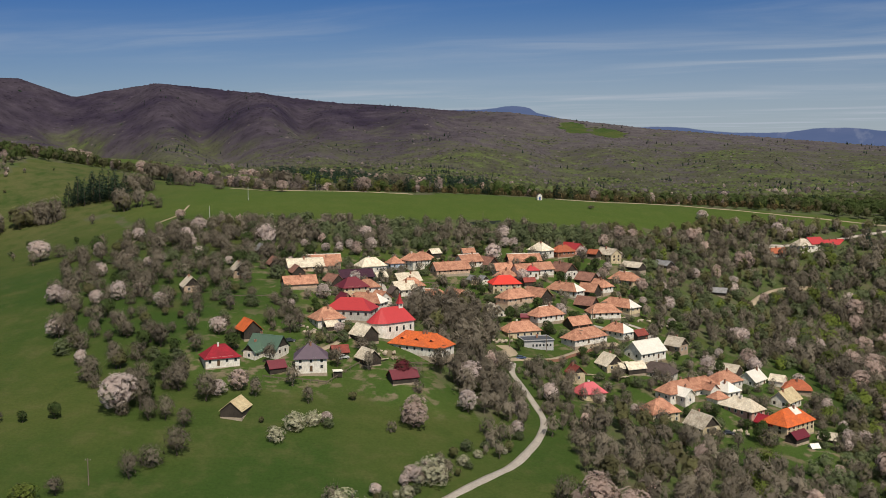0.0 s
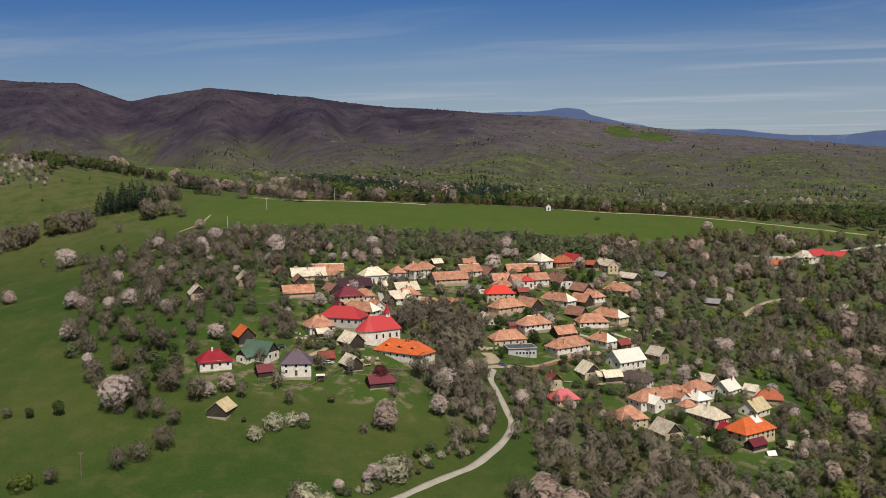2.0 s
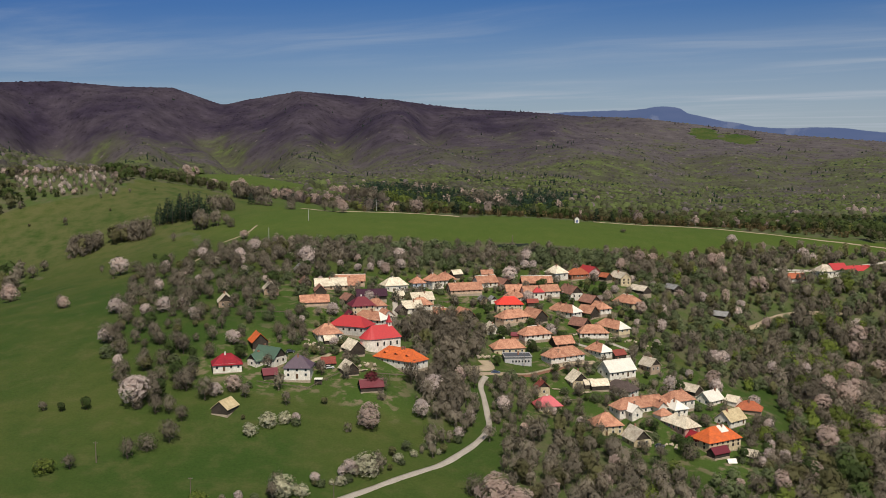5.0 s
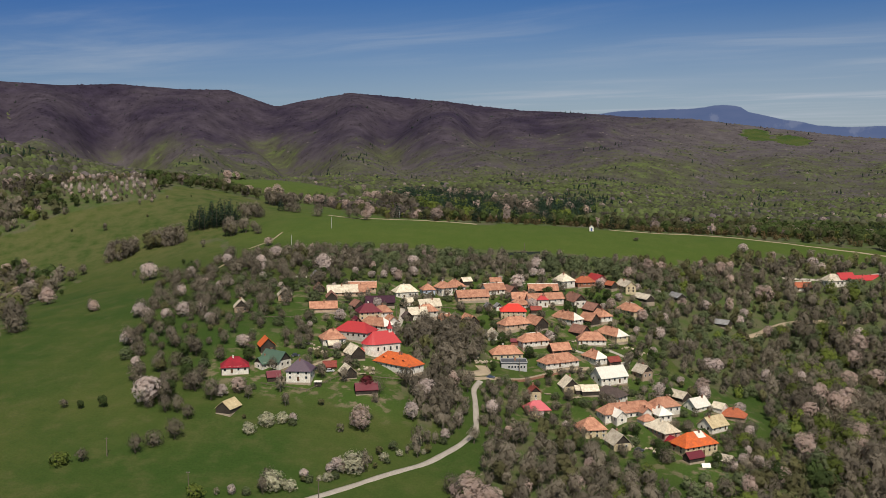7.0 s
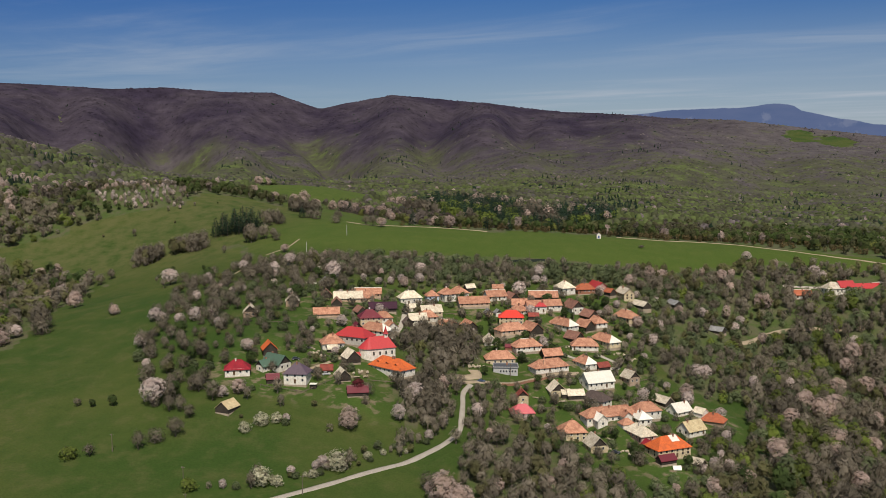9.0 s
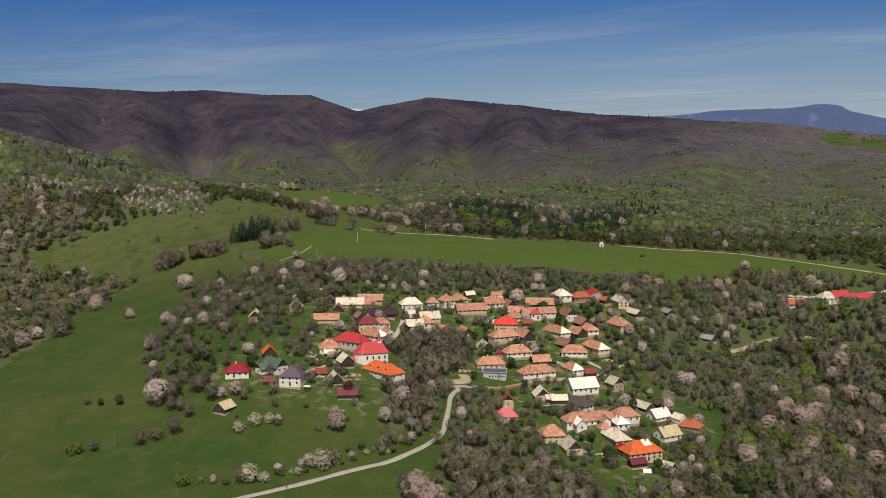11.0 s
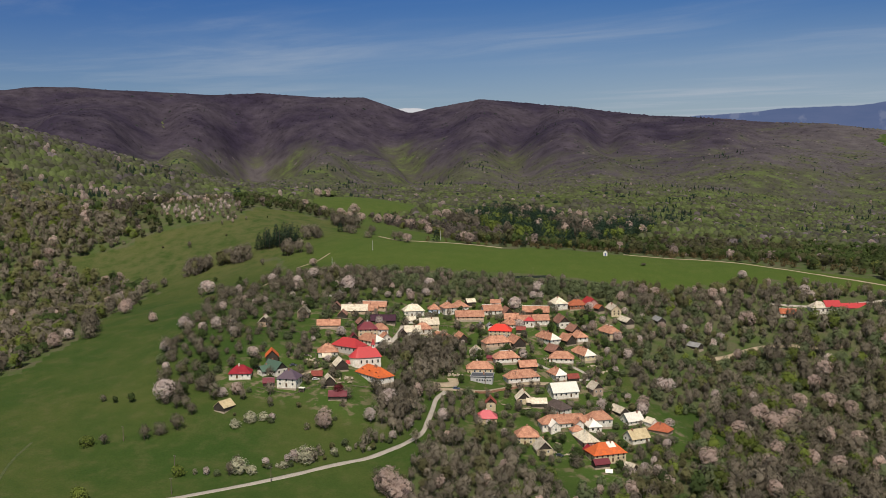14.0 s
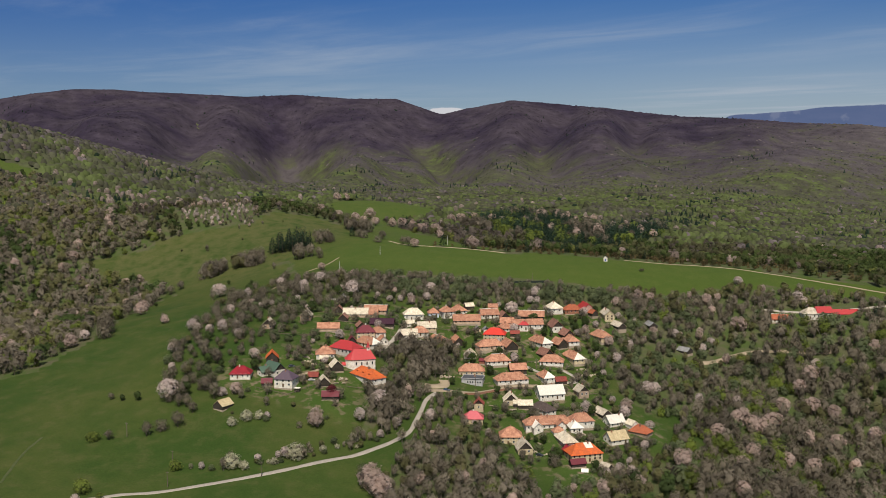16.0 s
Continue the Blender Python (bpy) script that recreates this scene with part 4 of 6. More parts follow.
def building(x, y, ridge, yaw, length, width, high, roof, tiles, walls, extra, rng):
    shed = high < 4.7
    barn = walls == "timber"
    kind = "shed" if shed else "barn" if barn else "house"
    steep = 0.52 if roof == "h" else 0.62 if extra == "timber" else 0.55
    rise = min(width * steep * (0.72 if tiles in ("crimson", "scarlet") else 0.8), high * 0.62)
    z0 = ridge - high
    wall_h = high - rise
    thing = new(kind)
    thing.matrix_world = pose(x, y, z0, 0, 0, yaw)
    tagged(thing, describe(roof, tiles, walls, kind), kind, "village " + ("houses" if kind == "house" else "outbuildings"))
    wall_mat, roof_mat = MATS["wall_" + walls], MATS["roof_" + tiles]
    hip = roof == "h"
    # foundation and walls
    bm = bmesh.new()
    box(bm, -length / 2 - 0.06, length / 2 + 0.06, -width / 2 - 0.06, width / 2 + 0.06, -3.2, -0.55)
    part("foundation", bm, STONE, thing)
    t = 0.35
    for name, b in (("wall", (-length / 2, length / 2, -width / 2, -width / 2 + t)), ("wall", (-length / 2, length / 2, width / 2 - t, width / 2)),
                    ("wall", (-length / 2, -length / 2 + t, -width / 2 + t, width / 2 - t)), ("wall", (length / 2 - t, length / 2, -width / 2 + t, width / 2 - t))):
        bm = bmesh.new()
        box(bm, *b, -0.8, wall_h)
        part(name, bm, wall_mat, thing)
    over = 0.35 if shed else 0.55
    cap, rl, zt = roof_parts(thing, length, width, wall_h, rise, hip, over, roof_mat, rng, MATS["roof_ivory"] if extra == "pale" else None, tiles not in ("crimson", "scarlet", "plum", "orange"))
    part("ridge_cap", cap, MATS["roof_ivory"] if extra == "ridge" else roof_mat, thing)
    if not hip:
        for s in (1, -1):
            g = gable_mesh(width - 0.1, rise - 0.12, 0.28)
            part("gable", g, MATS["wall_timber"] if extra == "timber" else wall_mat, thing, "dark boarded gable" if extra == "timber" and walls != "timber" else "", pose(s * (length / 2 - 0.17), 0, wall_h))
    # openings
    kind_w = "small" if shed or barn else rng.choice(("white", "white", "brown"))
    if wall_h > 2.0 and not (barn and shed):
        storeys = [wall_h * 0.5 + 0.15] if wall_h < 4.6 else [1.75, wall_h - 1.25]
        for side, turn in ((-1, 0), (1, 180)):
            count = max(1, int(length / (4.5 if barn else 2.9)))
            door_at = rng.randrange(count)
            for i in range(count):
                wx = -length / 2 + length * (i + 0.5) / count
                for zi, zw in enumerate(storeys):
                    if i == door_at and zi == 0:
                        part("door", DOOR_MESH, None, thing, at=pose(wx, side * (width / 2), 0.1, 0, 0, turn))
                    else:
                        window(thing, wx, side * (width / 2 - 0.02), zw, turn, kind_w)
        for side, turn in ((-1, -90), (1, 90)):
            for i in range(1 if width < 6 else 2):
                wy = 0 if width < 6 else (-0.22 + 0.44 * i) * width
                for zw in storeys:
                    window(thing, side * (length / 2 - 0.02), wy, zw, turn, kind_w)
    if kind == "house":
        for i in range(2 if length > 16 else 1):
            cx = rng.uniform(-0.6, 0.6) * rl
            cy = rng.choice((-1, 1)) * rng.uniform(0.2, 0.9)
            chimney(thing, cx, cy, zt - 1.4, zt + rng.uniform(0.45, 0.8), rng, extra == "chim")
    if extra == "dormer":
        for i in range(3):
            dx = (-0.28 + 0.28 * i) * length
            bm = bmesh.new()
            dy, dz = -width * 0.30, wall_h + rise * 0.42
            v = [bm.verts.new(p) for p in ((dx - 1.1, dy - 0.5, dz - 0.2), (dx, dy - 0.55, dz + 0.5), (dx + 1.1, dy - 0.5, dz - 0.2), (dx - 1.5, dy + 1.6, dz + 0.75), (dx, dy + 1.7, dz + 0.9), (dx + 1.5, dy + 1.6, dz + 0.75))]
            for f in ((0, 1, 4, 3), (1, 2, 5, 4), (0, 2, 1), (3, 4, 5), (0, 3, 5, 2)):
                bm.faces.new([v[q] for q in f])
            d = part("dormer", bm, roof_mat, thing)
            bm = bmesh.new()
            box(bm, dx - 0.5, dx + 0.5, dy - 0.60, dy - 0.48, dz - 0.15, dz + 0.2)
            part("dormer_window", bm, GLASS, d)
    if extra == "patch":
        we, ze = width / 2 + over, wall_h - rise * over / (width / 2)
        bm = bmesh.new()
        lift = 0.06
        q = [Vector((a, b, c)) for a, b, c in ((0.02 * length, -we * 0.48, ze + (zt - ze) * 0.52 + lift), (0.26 * length, -we * 0.48, ze + (zt - ze) * 0.52 + lift), (0.22 * length, -0.1, zt + lift), (-0.02 * length, -0.1, zt + lift))]
        slab(bm, q, 0.05, 2, rng, 0.0)
        part("roof_sheet", bm, MATS["roof_ivory"], thing, "patch of new ivory-white sheet")
    return thing


house_rng = random.Random(11)
for spec in PLAN:
    building(*spec, house_rng)


# ---------------------------------------------------------------- the church
def church():
    yaw, cx, cy, z0 = 38.0, -20.5, 383.3, 7.6
    thing = tagged(new("church"), "white plastered church with crimson metal roof and small steeple", "church")
    thing.matrix_world = pose(cx, cy, z0, 0, 0, yaw)
    white, red = MATS["wall_white"], MATS["roof_crimson"]
    half, wid, wall_h, rise = 7.5, 10.0, 6.4, 5.2

    def ring(grow, z):
        r = wid / 2 + grow
        pts = [(half + grow, -r), (half + grow, r)]
        pts += [(-half + 1.5 - r * math.sin(math.pi * i / 8) * 0.85, r * math.cos(math.pi * i / 8)) for i in range(9)]
        return [Vector((a, b, z)) for a, b in pts]
    bm = bmesh.new()
    lo, hi = [bm.verts.new(p) for p in ring(0, -2.5)], [bm.verts.new(p) for p in ring(0, wall_h)]
    for i in range(len(lo)):
        j = (i + 1) % len(lo)
        bm.faces.new((lo[i], lo[j], hi[j], hi[i]))
    bm.faces.new(hi)
    part("wall", bm, white, thing)
    bm = bmesh.new()
    a, b = [bm.verts.new(p) for p in ring(0.22, wall_h - 0.5)], [bm.verts.new(p) for p in ring(0.30, wall_h - 0.1)]
    for i in range(len(a)):
        j = (i + 1) % len(a)
        bm.faces.new((a[i], a[j], b[j], b[i]))
    bm.faces.new(a[::-1]), bm.faces.new(b)
    part("cornice", bm, white, thing)
    bm = bmesh.new()
    eave = [bm.verts.new(p) for p in ring(0.6, wall_h - 0.35)]
    east, west = bm.verts.new((half - 2.6, 0, wall_h + rise)), bm.verts.new((-half + 2.6, 0, wall_h + rise))
    n = len(eave)
    bm.faces.new((eave[0], eave[1], east))
    bm.faces.new((eave[1], eave[2], west, east))
    for i in range(2, n - 1):
        bm.faces.new((eave[i], eave[i + 1], west))
    bm.faces.new((eave[n - 1], eave[0], east, west))
    bm.faces.new(eave[::-1])
    part("roof", bm, red, thing)
    # steeple on the ridge
    tx = 4.0
    bm = bmesh.new()
    box(bm, tx - 0.95, tx + 0.95, -0.95, 0.95, wall_h + rise - 1.6, wall_h + rise + 1.0)
    lantern = part("steeple", bm, white, thing)
    for turn in (0, 90, 180, 270):
        part("louvre", box_mesh("louvre", -0.3, 0.3, -0.98, -0.93, wall_h + rise - 0.2, wall_h + rise + 0.8, DARKROOF), None, lantern, at=pose(tx, 0, 0, 0, 0, turn))
    bm = bmesh.new()
    prev = None
    for w, z in ((1.45, 0.9), (1.0, 1.6), (0.62, 2.7), (0.2, 4.4), (0.02, 5.0)):
        row = [bm.verts.new((tx + w * math.cos(math.pi / 4 + math.pi * i / 2) * 1.2, w * math.sin(math.pi / 4 + math.pi * i / 2) * 1.2, wall_h + rise + z)) for i in range(4)]
        if prev:
            for i in range(4):
                bm.faces.new((prev[i], prev[(i + 1) % 4], row[(i + 1) % 4], row[i]))
        else:
            bm.faces.new(row[::-1])
        prev = row
    bm.faces.new(prev)
    part("spire", bm, red, lantern)
    bm = bmesh.new()
    box(bm, tx - 0.05, tx + 0.05, -0.05, 0.05, wall_h + rise + 5.0, wall_h + rise + 6.0)
    box(bm, tx - 0.3, tx + 0.3, -0.05, 0.05, wall_h + rise + 5.55, wall_h + rise + 5.65)
    part("cross", bm, STEEL, lantern)
    win = bmesh.new()
    box(win, -0.42, 0.42, -0.05, 0.04, -0.9, 0.6)
    bmesh.ops.create_circle(win, cap_ends=True, segments=12, radius=0.42, matrix=Matrix.Translation((0, -0.05, 0.6)) @ Matrix.Rotation(math.pi / 2, 4, "X"))
    wm = bpy.data.meshes.new("church_window")
    win.to_mesh(wm)
    win.free()
    wm.materials.append(GLASS)
    for i in range(4):
        for side, turn in ((-1, 0), (1, 180)):
            part("church_window", wm, None, thing, at=pose(-4.2 + 3.3 * i, side * (wid / 2), 3.6, 0, 0, turn))
    # west porch
    bm = bmesh.new()
    box(bm, -half - 4.6, -half - 2.2, -1.6, 1.6, -2, 2.6)
    porch = part("porch", bm, white, thing)
    bm = bmesh.new()
    slab(bm, ((-half - 4.9, -1.9, 2.5), (-half - 1.9, -1.9, 2.5), (-half - 1.9, 0, 4.2), (-half - 4.9, 0, 4.2)), 0.12, 2, random.Random(1), 0)
    slab(bm, ((-half - 1.9, 1.9, 2.5), (-half - 4.9, 1.9, 2.5), (-half - 4.9, 0, 4.2), (-half - 1.9, 0, 4.2)), 0.12, 2, random.Random(1), 0)
    part("porch_roof", bm, red, porch)


church()


def flat_block():
    """The modern flat-roofed building by the street."""
    thing = tagged(new("flat_roofed_building"), "grey modern flat-roofed building with a band of windows", "building")
    thing.matrix_world = pose(40.0, 416.5, -5.6, 0, 0, 12)
    grey = material("grey_render", (0.46, 0.44, 0.42), (0.38, 0.36, 0.34), amount=0.4)
    dark = material("dark_grey", (0.13, 0.135, 0.145), (0.10, 0.10, 0.11), amount=0.4)
    bm = bmesh.new()
    box(bm, -6.5, 6.5, -5, 5, -3.5, 5.2)
    part("wall", bm, grey, thing)
    bm = bmesh.new()
    box(bm, -6.8, 6.8, -5.3, 5.3, 5.2, 5.5)
    part("roof", bm, DARKROOF, thing)
    bm = bmesh.new()
    for b in ((-6.8, 6.8, -5.3, -5.0), (-6.8, 6.8, 5.0, 5.3), (-6.8, -6.5, -5.0, 5.0), (6.5, 6.8, -5.0, 5.0)):
        box(bm, *b, 5.5, 5.85)
    part("parapet", bm, grey, thing)
    # thin sheet over the left side, darker grey than the other walls
    bm = bmesh.new()
    box(bm, -6.62, -6.5, -5, 5, -3.5, 5.2)
    part("side_cladding", bm, dark, thing)
    for i in range(6):
        window(thing, -2.6 + 1.55 * i, -5.0, 3.4, 0, "white")
    for i in range(3):
        window(thing, 6.5, -3 + 2.6 * i, 3.4, 90, "white")
    bm = bmesh.new()
    box(bm, -12.2, -6.7, -6.5, 1.5, -4, 2.4)
    annex = part("annex", bm, dark, thing)
    bm = bmesh.new()
    box(bm, -12.5, -6.65, -6.8, 1.8, 2.4, 2.65)
    part("annex_roof", bm, MATS["roof_ivory"], annex)
    bm = bmesh.new()
    box(bm, 0.4, 1.2, 0.4, 1.2, 5.5, 7.2)
    part("chimney", bm, BRICK, thing)


flat_block()


# long terrace of joined farm houses in the lower hamlet
H_LOW = random.Random(5)
building(98.0, 383.5, -10.0, 31, 27, 8.5, 7.6, "h", "clay", "white", "", H_LOW)
building(114.6, 392.6, -9.0, 34, 14, 8.5, 7.6, "h", "clay", "white", "", H_LOW)
building(94.0, 375.6, -11.6, -57, 8, 5.4, 6.6, "g", "ivory", "white", "", H_LOW)
building(105.4, 382.6, -11.2, -57, 8, 4.6, 6.6, "g", "clay", "white", "", H_LOW)
building(113.4, 384.6, -11.4, -57, 9, 7.0, 6.8, "h", "ivory", "white", "", H_LOW)
# the long two-storey house on the far side
building(228.0, 617.5, 25.0, 25, 12, 9, 8.0, "h", "ash", "white", "", H_LOW)
building(236.5, 621.6, 25.6, 25, 11, 9, 8.4, "g", "crimson", "white", "", H_LOW)
building(251.0, 629.0, 23.4, 26, 20, 7, 6.0, "g", "crimson", "white", "", H_LOW)
# terracotta end of the long barn, and wings of the green and red houses
building(-56.0, 467.0, 30.0, 22, 9, 8.0, 5.6, "g", "clay", "peach", "", H_LOW)
building(-68.5, 349.5, 11.6, -115, 7, 5.2, 6.0, "g", "green", "white", "timber", H_LOW)
building(-44.0, 378.2, 14.6, 30, 5, 4.0, 3.2, "g", "cream", "timber", "", H_LOW)
building(-100.5, 489.0, 31.0, 15, 6, 4.0, 2.8, "g", "ivory", "timber", "", H_LOW)
building(74.5, 399.0, -6.6, 25, 4.5, 4.5, 4.0, "g", "cream", "timber", "", H_LOW)
building(119.5, 351.5, -16.4, -52, 7, 5.0, 5.6, "g", "ruby", "brick", "", H_LOW)

# ---------------------------------------------------------------- trees
def tubes(segs):
    """Tapered three-sided limbs from rows of (start, end, radius, radius)."""
    v, f = [], []
    for a, b, ra, rb in segs:
        a, b = np.array(a, float), np.array(b, float)
        d = b - a
        d /= np.linalg.norm(d) + 1e-9
        u = np.cross(d, (0.3, 0.9, 0.1))
        u /= np.linalg.norm(u) + 1e-9
        w = np.cross(d, u)
        k = len(v)
        for c, r in ((a, ra), (b, rb)):
            for i in range(4):
                t = math.pi / 2 * i
                v.append(c + r * (u * math.cos(t) + w * math.sin(t)))
        for i in range(4):
            j = (i + 1) % 4
            f += [(k + i, k + j, k + 4 + j), (k + i, k + 4 + j, k + 4 + i)]
    return np.array(v), np.array(f)


def flakes(points, size, rng, slim=1.0, out=None):
    """A small triangle at each point; slim below 1 makes twigs, out gives their direction."""
    n = len(points)
    a = rng.normal(size=(n, 3))
    if out is not None:
        a = a * 0.75 + out
    a /= np.linalg.norm(a, axis=1)[:, None] + 1e-9
    b = np.cross(a, rng.normal(size=(n, 3)))
    b /= np.linalg.norm(b, axis=1)[:, None] + 1e-9
    s = size * rng.uniform(0.6, 1.4, (n, 1))
    v = np.stack((points - b * s * slim * 0.5, points + b * s * slim * 0.5, points + a * s), 1)
    return v.reshape(-1, 3), np.arange(3 * n).reshape(-1, 3)


def outward(crown, rng):
    """Turns each flake's face out of the crown; gives the rounded crown's normals."""
    v, f = crown
    t = v[f]
    mid = t.mean(1)
    half = np.array((np.percentile(np.abs(v[:, 0]), 90), np.percentile(np.abs(v[:, 1]), 90), (np.percentile(v[:, 2], 97) - np.percentile(v[:, 2], 3)) / 2))
    n = (mid - (0, 0, np.percentile(v[:, 2], 40))) / half
    n /= np.linalg.norm(n, axis=1)[:, None] + 1e-9
    n = n + rng.normal(size=n.shape) * 0.18 + (0, 0, 0.35)
    n /= np.linalg.norm(n, axis=1)[:, None] + 1e-9
    face = np.cross(t[:, 1] - t[:, 0], t[:, 2] - t[:, 0])
    back = (face * n).sum(1) < 0
    f = f.copy()
    f[back] = f[back][:, ::-1]
    out = np.zeros(v.shape)
    out[f.ravel()] = np.repeat(n, 3, 0)
    return (v, f), out


def crown_mesh(name, v, f, mat, normals):
    me = mesh_of(name, v, f, mat, True)
    me.normals_split_custom_set_from_vertices(normals.astype(np.float32).tolist())
    return me


def join(*sets):
    v, f, k = [], [], 0
    for a, b in sets:
        v.append(a), f.append(b + k)
        k += len(a)
    return np.concatenate(v), np.concatenate(f)


def skeleton(rng, tall, spread, levels=2, forks=5, low=0.25):
    """Limbs of a tree about as tall as given, and the points of its branch ends with their directions."""
    segs, tips = [], []
    lean = rng.normal(size=2) * 0.05 * tall
    base = np.array((0, 0, -0.4))
    fork = np.array((lean[0] * 0.4, lean[1] * 0.4, tall * low))
    r0 = tall * 0.030
    segs.append((base, fork, r0 * 1.25, r0 * 0.85))

    def grow(start, way, length, r, level):
        end = start + way * length
        segs.append((start, end, r, r * 0.5))
        if level == 0:
            for f in (0.35, 0.7, 1.0):
                tips.append((start + (end - start) * f, way))
            return
        for i in range(forks - 1 if level > 1 else forks):
            w = way + rng.normal(size=3) * 0.55 + np.array((0, 0, 0.12))
            w /= np.linalg.norm(w)
            at = start + (end - start) * rng.uniform(0.35, 1.0)
            grow(at, w, length * rng.uniform(0.5, 0.75), r * 0.5, level - 1)
    turn = rng.uniform(0, 6.28)
    for i in range(forks):
        t = turn + 6.28 * i / forks + rng.normal() * 0.3
        tilt = rng.uniform(0.3, 1.6) * spread
        w = np.array((math.cos(t) * tilt, math.sin(t) * tilt, 1.0))
        w /= np.linalg.norm(w)
        grow(fork + np.array((0, 0, rng.uniform(0, 0.2) * tall)), w, tall * rng.uniform(0.30, 0.45), r0 * 0.5, levels)
    p = np.array([t[0] for t in tips])
    d = np.array([t[1] for t in tips])
    return segs, p, d


CAP_FACES = np.array(((0, 2, 1), (0, 3, 2), (0, 4, 3), (0, 1, 4)))


def sprays(at, out, size, length, rng, upright=0.0):
    """Uneven four-sided sprays of leaf or twig, bowed outwards like shingles on the crown, and drawn out along their growth."""
    m = len(at)
    face = out + rng.normal(size=(m, 3)) * 0.42 + np.array((0, 0, 0.15))
    face /= np.linalg.norm(face, axis=1)[:, None] + 1e-9
    grow = rng.normal(size=(m, 3)) * (1 - 0.6 * upright) + (out * 0.5 + np.array((0, 0, 1.6))) * upright
    grow -= face * (grow * face).sum(1)[:, None]
    grow /= np.linalg.norm(grow, axis=1)[:, None] + 1e-9
    side = np.cross(face, grow)
    s = (size * rng.uniform(0.6, 1.4, m))[:, None]
    j = rng.uniform(0.6, 1.35, (4, m, 1))
    v = np.stack((at + face * s * 0.42, at + side * s * j[0], at + grow * s * length * j[1], at - side * s * j[2], at - grow * s * length * j[3]), 1)
    n = out * 0.62 + face * 0.22 + np.array((0, 0, 0.34))
    n /= np.linalg.norm(n, axis=1)[:, None] + 1e-9
    return v.reshape(-1, 3), (CAP_FACES[None] + 5 * np.arange(m)[:, None, None]).reshape(-1, 3), np.repeat(n, 5, 0)


def make_shape(kind, seed, lod=0):
    """Trunk, crown and the crown's normals for a tree ten metres high, by kind; lod 0 is the fullest."""
    rng = np.random.default_rng(seed)
    if kind == "k":
        n = (420, 170, 60)[lod]
        trunk = tubes([((0, 0, -0.4), (0, 0, 9.4), 0.18, 0.03)])
        h = 1 - np.sqrt(rng.uniform(0, 1, n))
        z = 0.9 + h * 8.9
        t = rng.uniform(0, 6.28, n)
        rad = (1 - h) * 2.5 * (0.45 + 0.55 * rng.uniform(0, 1, n) ** 0.5) * (0.85 + 0.3 * np.sin(z * 5))
        p = np.column_stack((rad * np.cos(t), rad * np.sin(t), z))
        out = np.column_stack((np.cos(t), np.sin(t), np.full(n, -0.35))) * 1.3
        crown, normals = outward(flakes(p, (0.85, 1.15, 1.7)[lod], rng, 0.55, out), rng)
        return trunk, crown, normals
    bush = kind in ("o", "c", "y", "s") or (kind == "b" and seed % 3 == 2)
    bare = kind in ("b", "s")
    spread = 1.1 if bush else 0.8
    if lod < 2:
        segs, _, _ = skeleton(rng, 10.0, spread, 2, 5 - lod, 0.06 if bush else 0.17)
        segs = [g for g in segs if g[2] > (0.14 if lod else 0.07)]
        trunk = tubes(segs)
        reach = np.percentile(np.hypot(trunk[0][:, 0], trunk[0][:, 1]), 95)
        trunk = (trunk[0] * np.array((3.4 / reach, 3.4 / reach, 8.2 / trunk[0][:, 2].max())), trunk[1])
    else:
        trunk = tubes([((0, 0, -0.4), (0, 0, 6.0), 0.25, 0.1)])
    # the crown's outline: a dome of a few lobes
    centre, half_wide, half_tall = (np.array((0, 0, 3.0)), 4.5, 6.2) if bush else (np.array((0, 0, 4.7)), 3.7, 5.2) if kind in "wp" else (np.array((0, 0, 5.4)), 3.5, 4.5)
    lobes = rng.normal(size=(6, 3))
    lobes /= np.linalg.norm(lobes, axis=1)[:, None]

    def shell(n, inner):
        d = rng.normal(size=(n, 3)) + np.array((0, 0, 0.35))
        d /= np.linalg.norm(d, axis=1)[:, None]
        reach = 0.74 + 0.30 * np.clip((d @ lobes.T).max(1), 0, 1) ** 4
        r = reach * rng.uniform(inner, 1.0, n) ** 0.6
        p = centre + d * r[:, None] * np.array((half_wide, half_wide, half_tall))
        p[:, 2] = np.maximum(p[:, 2], rng.uniform(0.4, 1.4, n))
        return p, d
    if bare:
        count, size, length, twigs, long, slim = ((170, 0.40, 2.5, 460, 1.6, 0.07), (100, 0.56, 2.3, 70, 1.7, 0.10), (44, 0.95, 1.8, 0, 1, 1))[lod]
    else:
        count, size, length, twigs, long, slim = ((260, 0.62, 1.15, 300, 0.42, 0.9), (110, 0.92, 1.15, 30, 0.6, 0.9), (40, 1.5, 1.05, 0, 1, 1))[lod]
    p, d = shell(count, 0.25)
    v, f, n = sprays(p, d, np.full(count, size), length, rng, 0.8 if bare else 0.0)
    if twigs:
        q, e = shell(twigs, 0.75)
        a, b = flakes(q + rng.normal(size=q.shape) * 0.25, long, rng, slim, (e + np.array((0, 0, 0.5))) * 1.2 if bare else None)
        face = np.cross(a[b[:, 1]] - a[b[:, 0]], a[b[:, 2]] - a[b[:, 0]])
        back = (face * e).sum(1) < 0
        b[back] = b[back][:, ::-1]
        e = e + np.array((0, 0, 0.45))
        v, f, n = np.concatenate((v, a)), np.concatenate((f, b + len(v))), np.concatenate((n, np.repeat(e / np.linalg.norm(e, axis=1)[:, None], 3, 0)))
    v[:, 2] = np.maximum(v[:, 2], 0.1)
    return trunk, (v, f), n


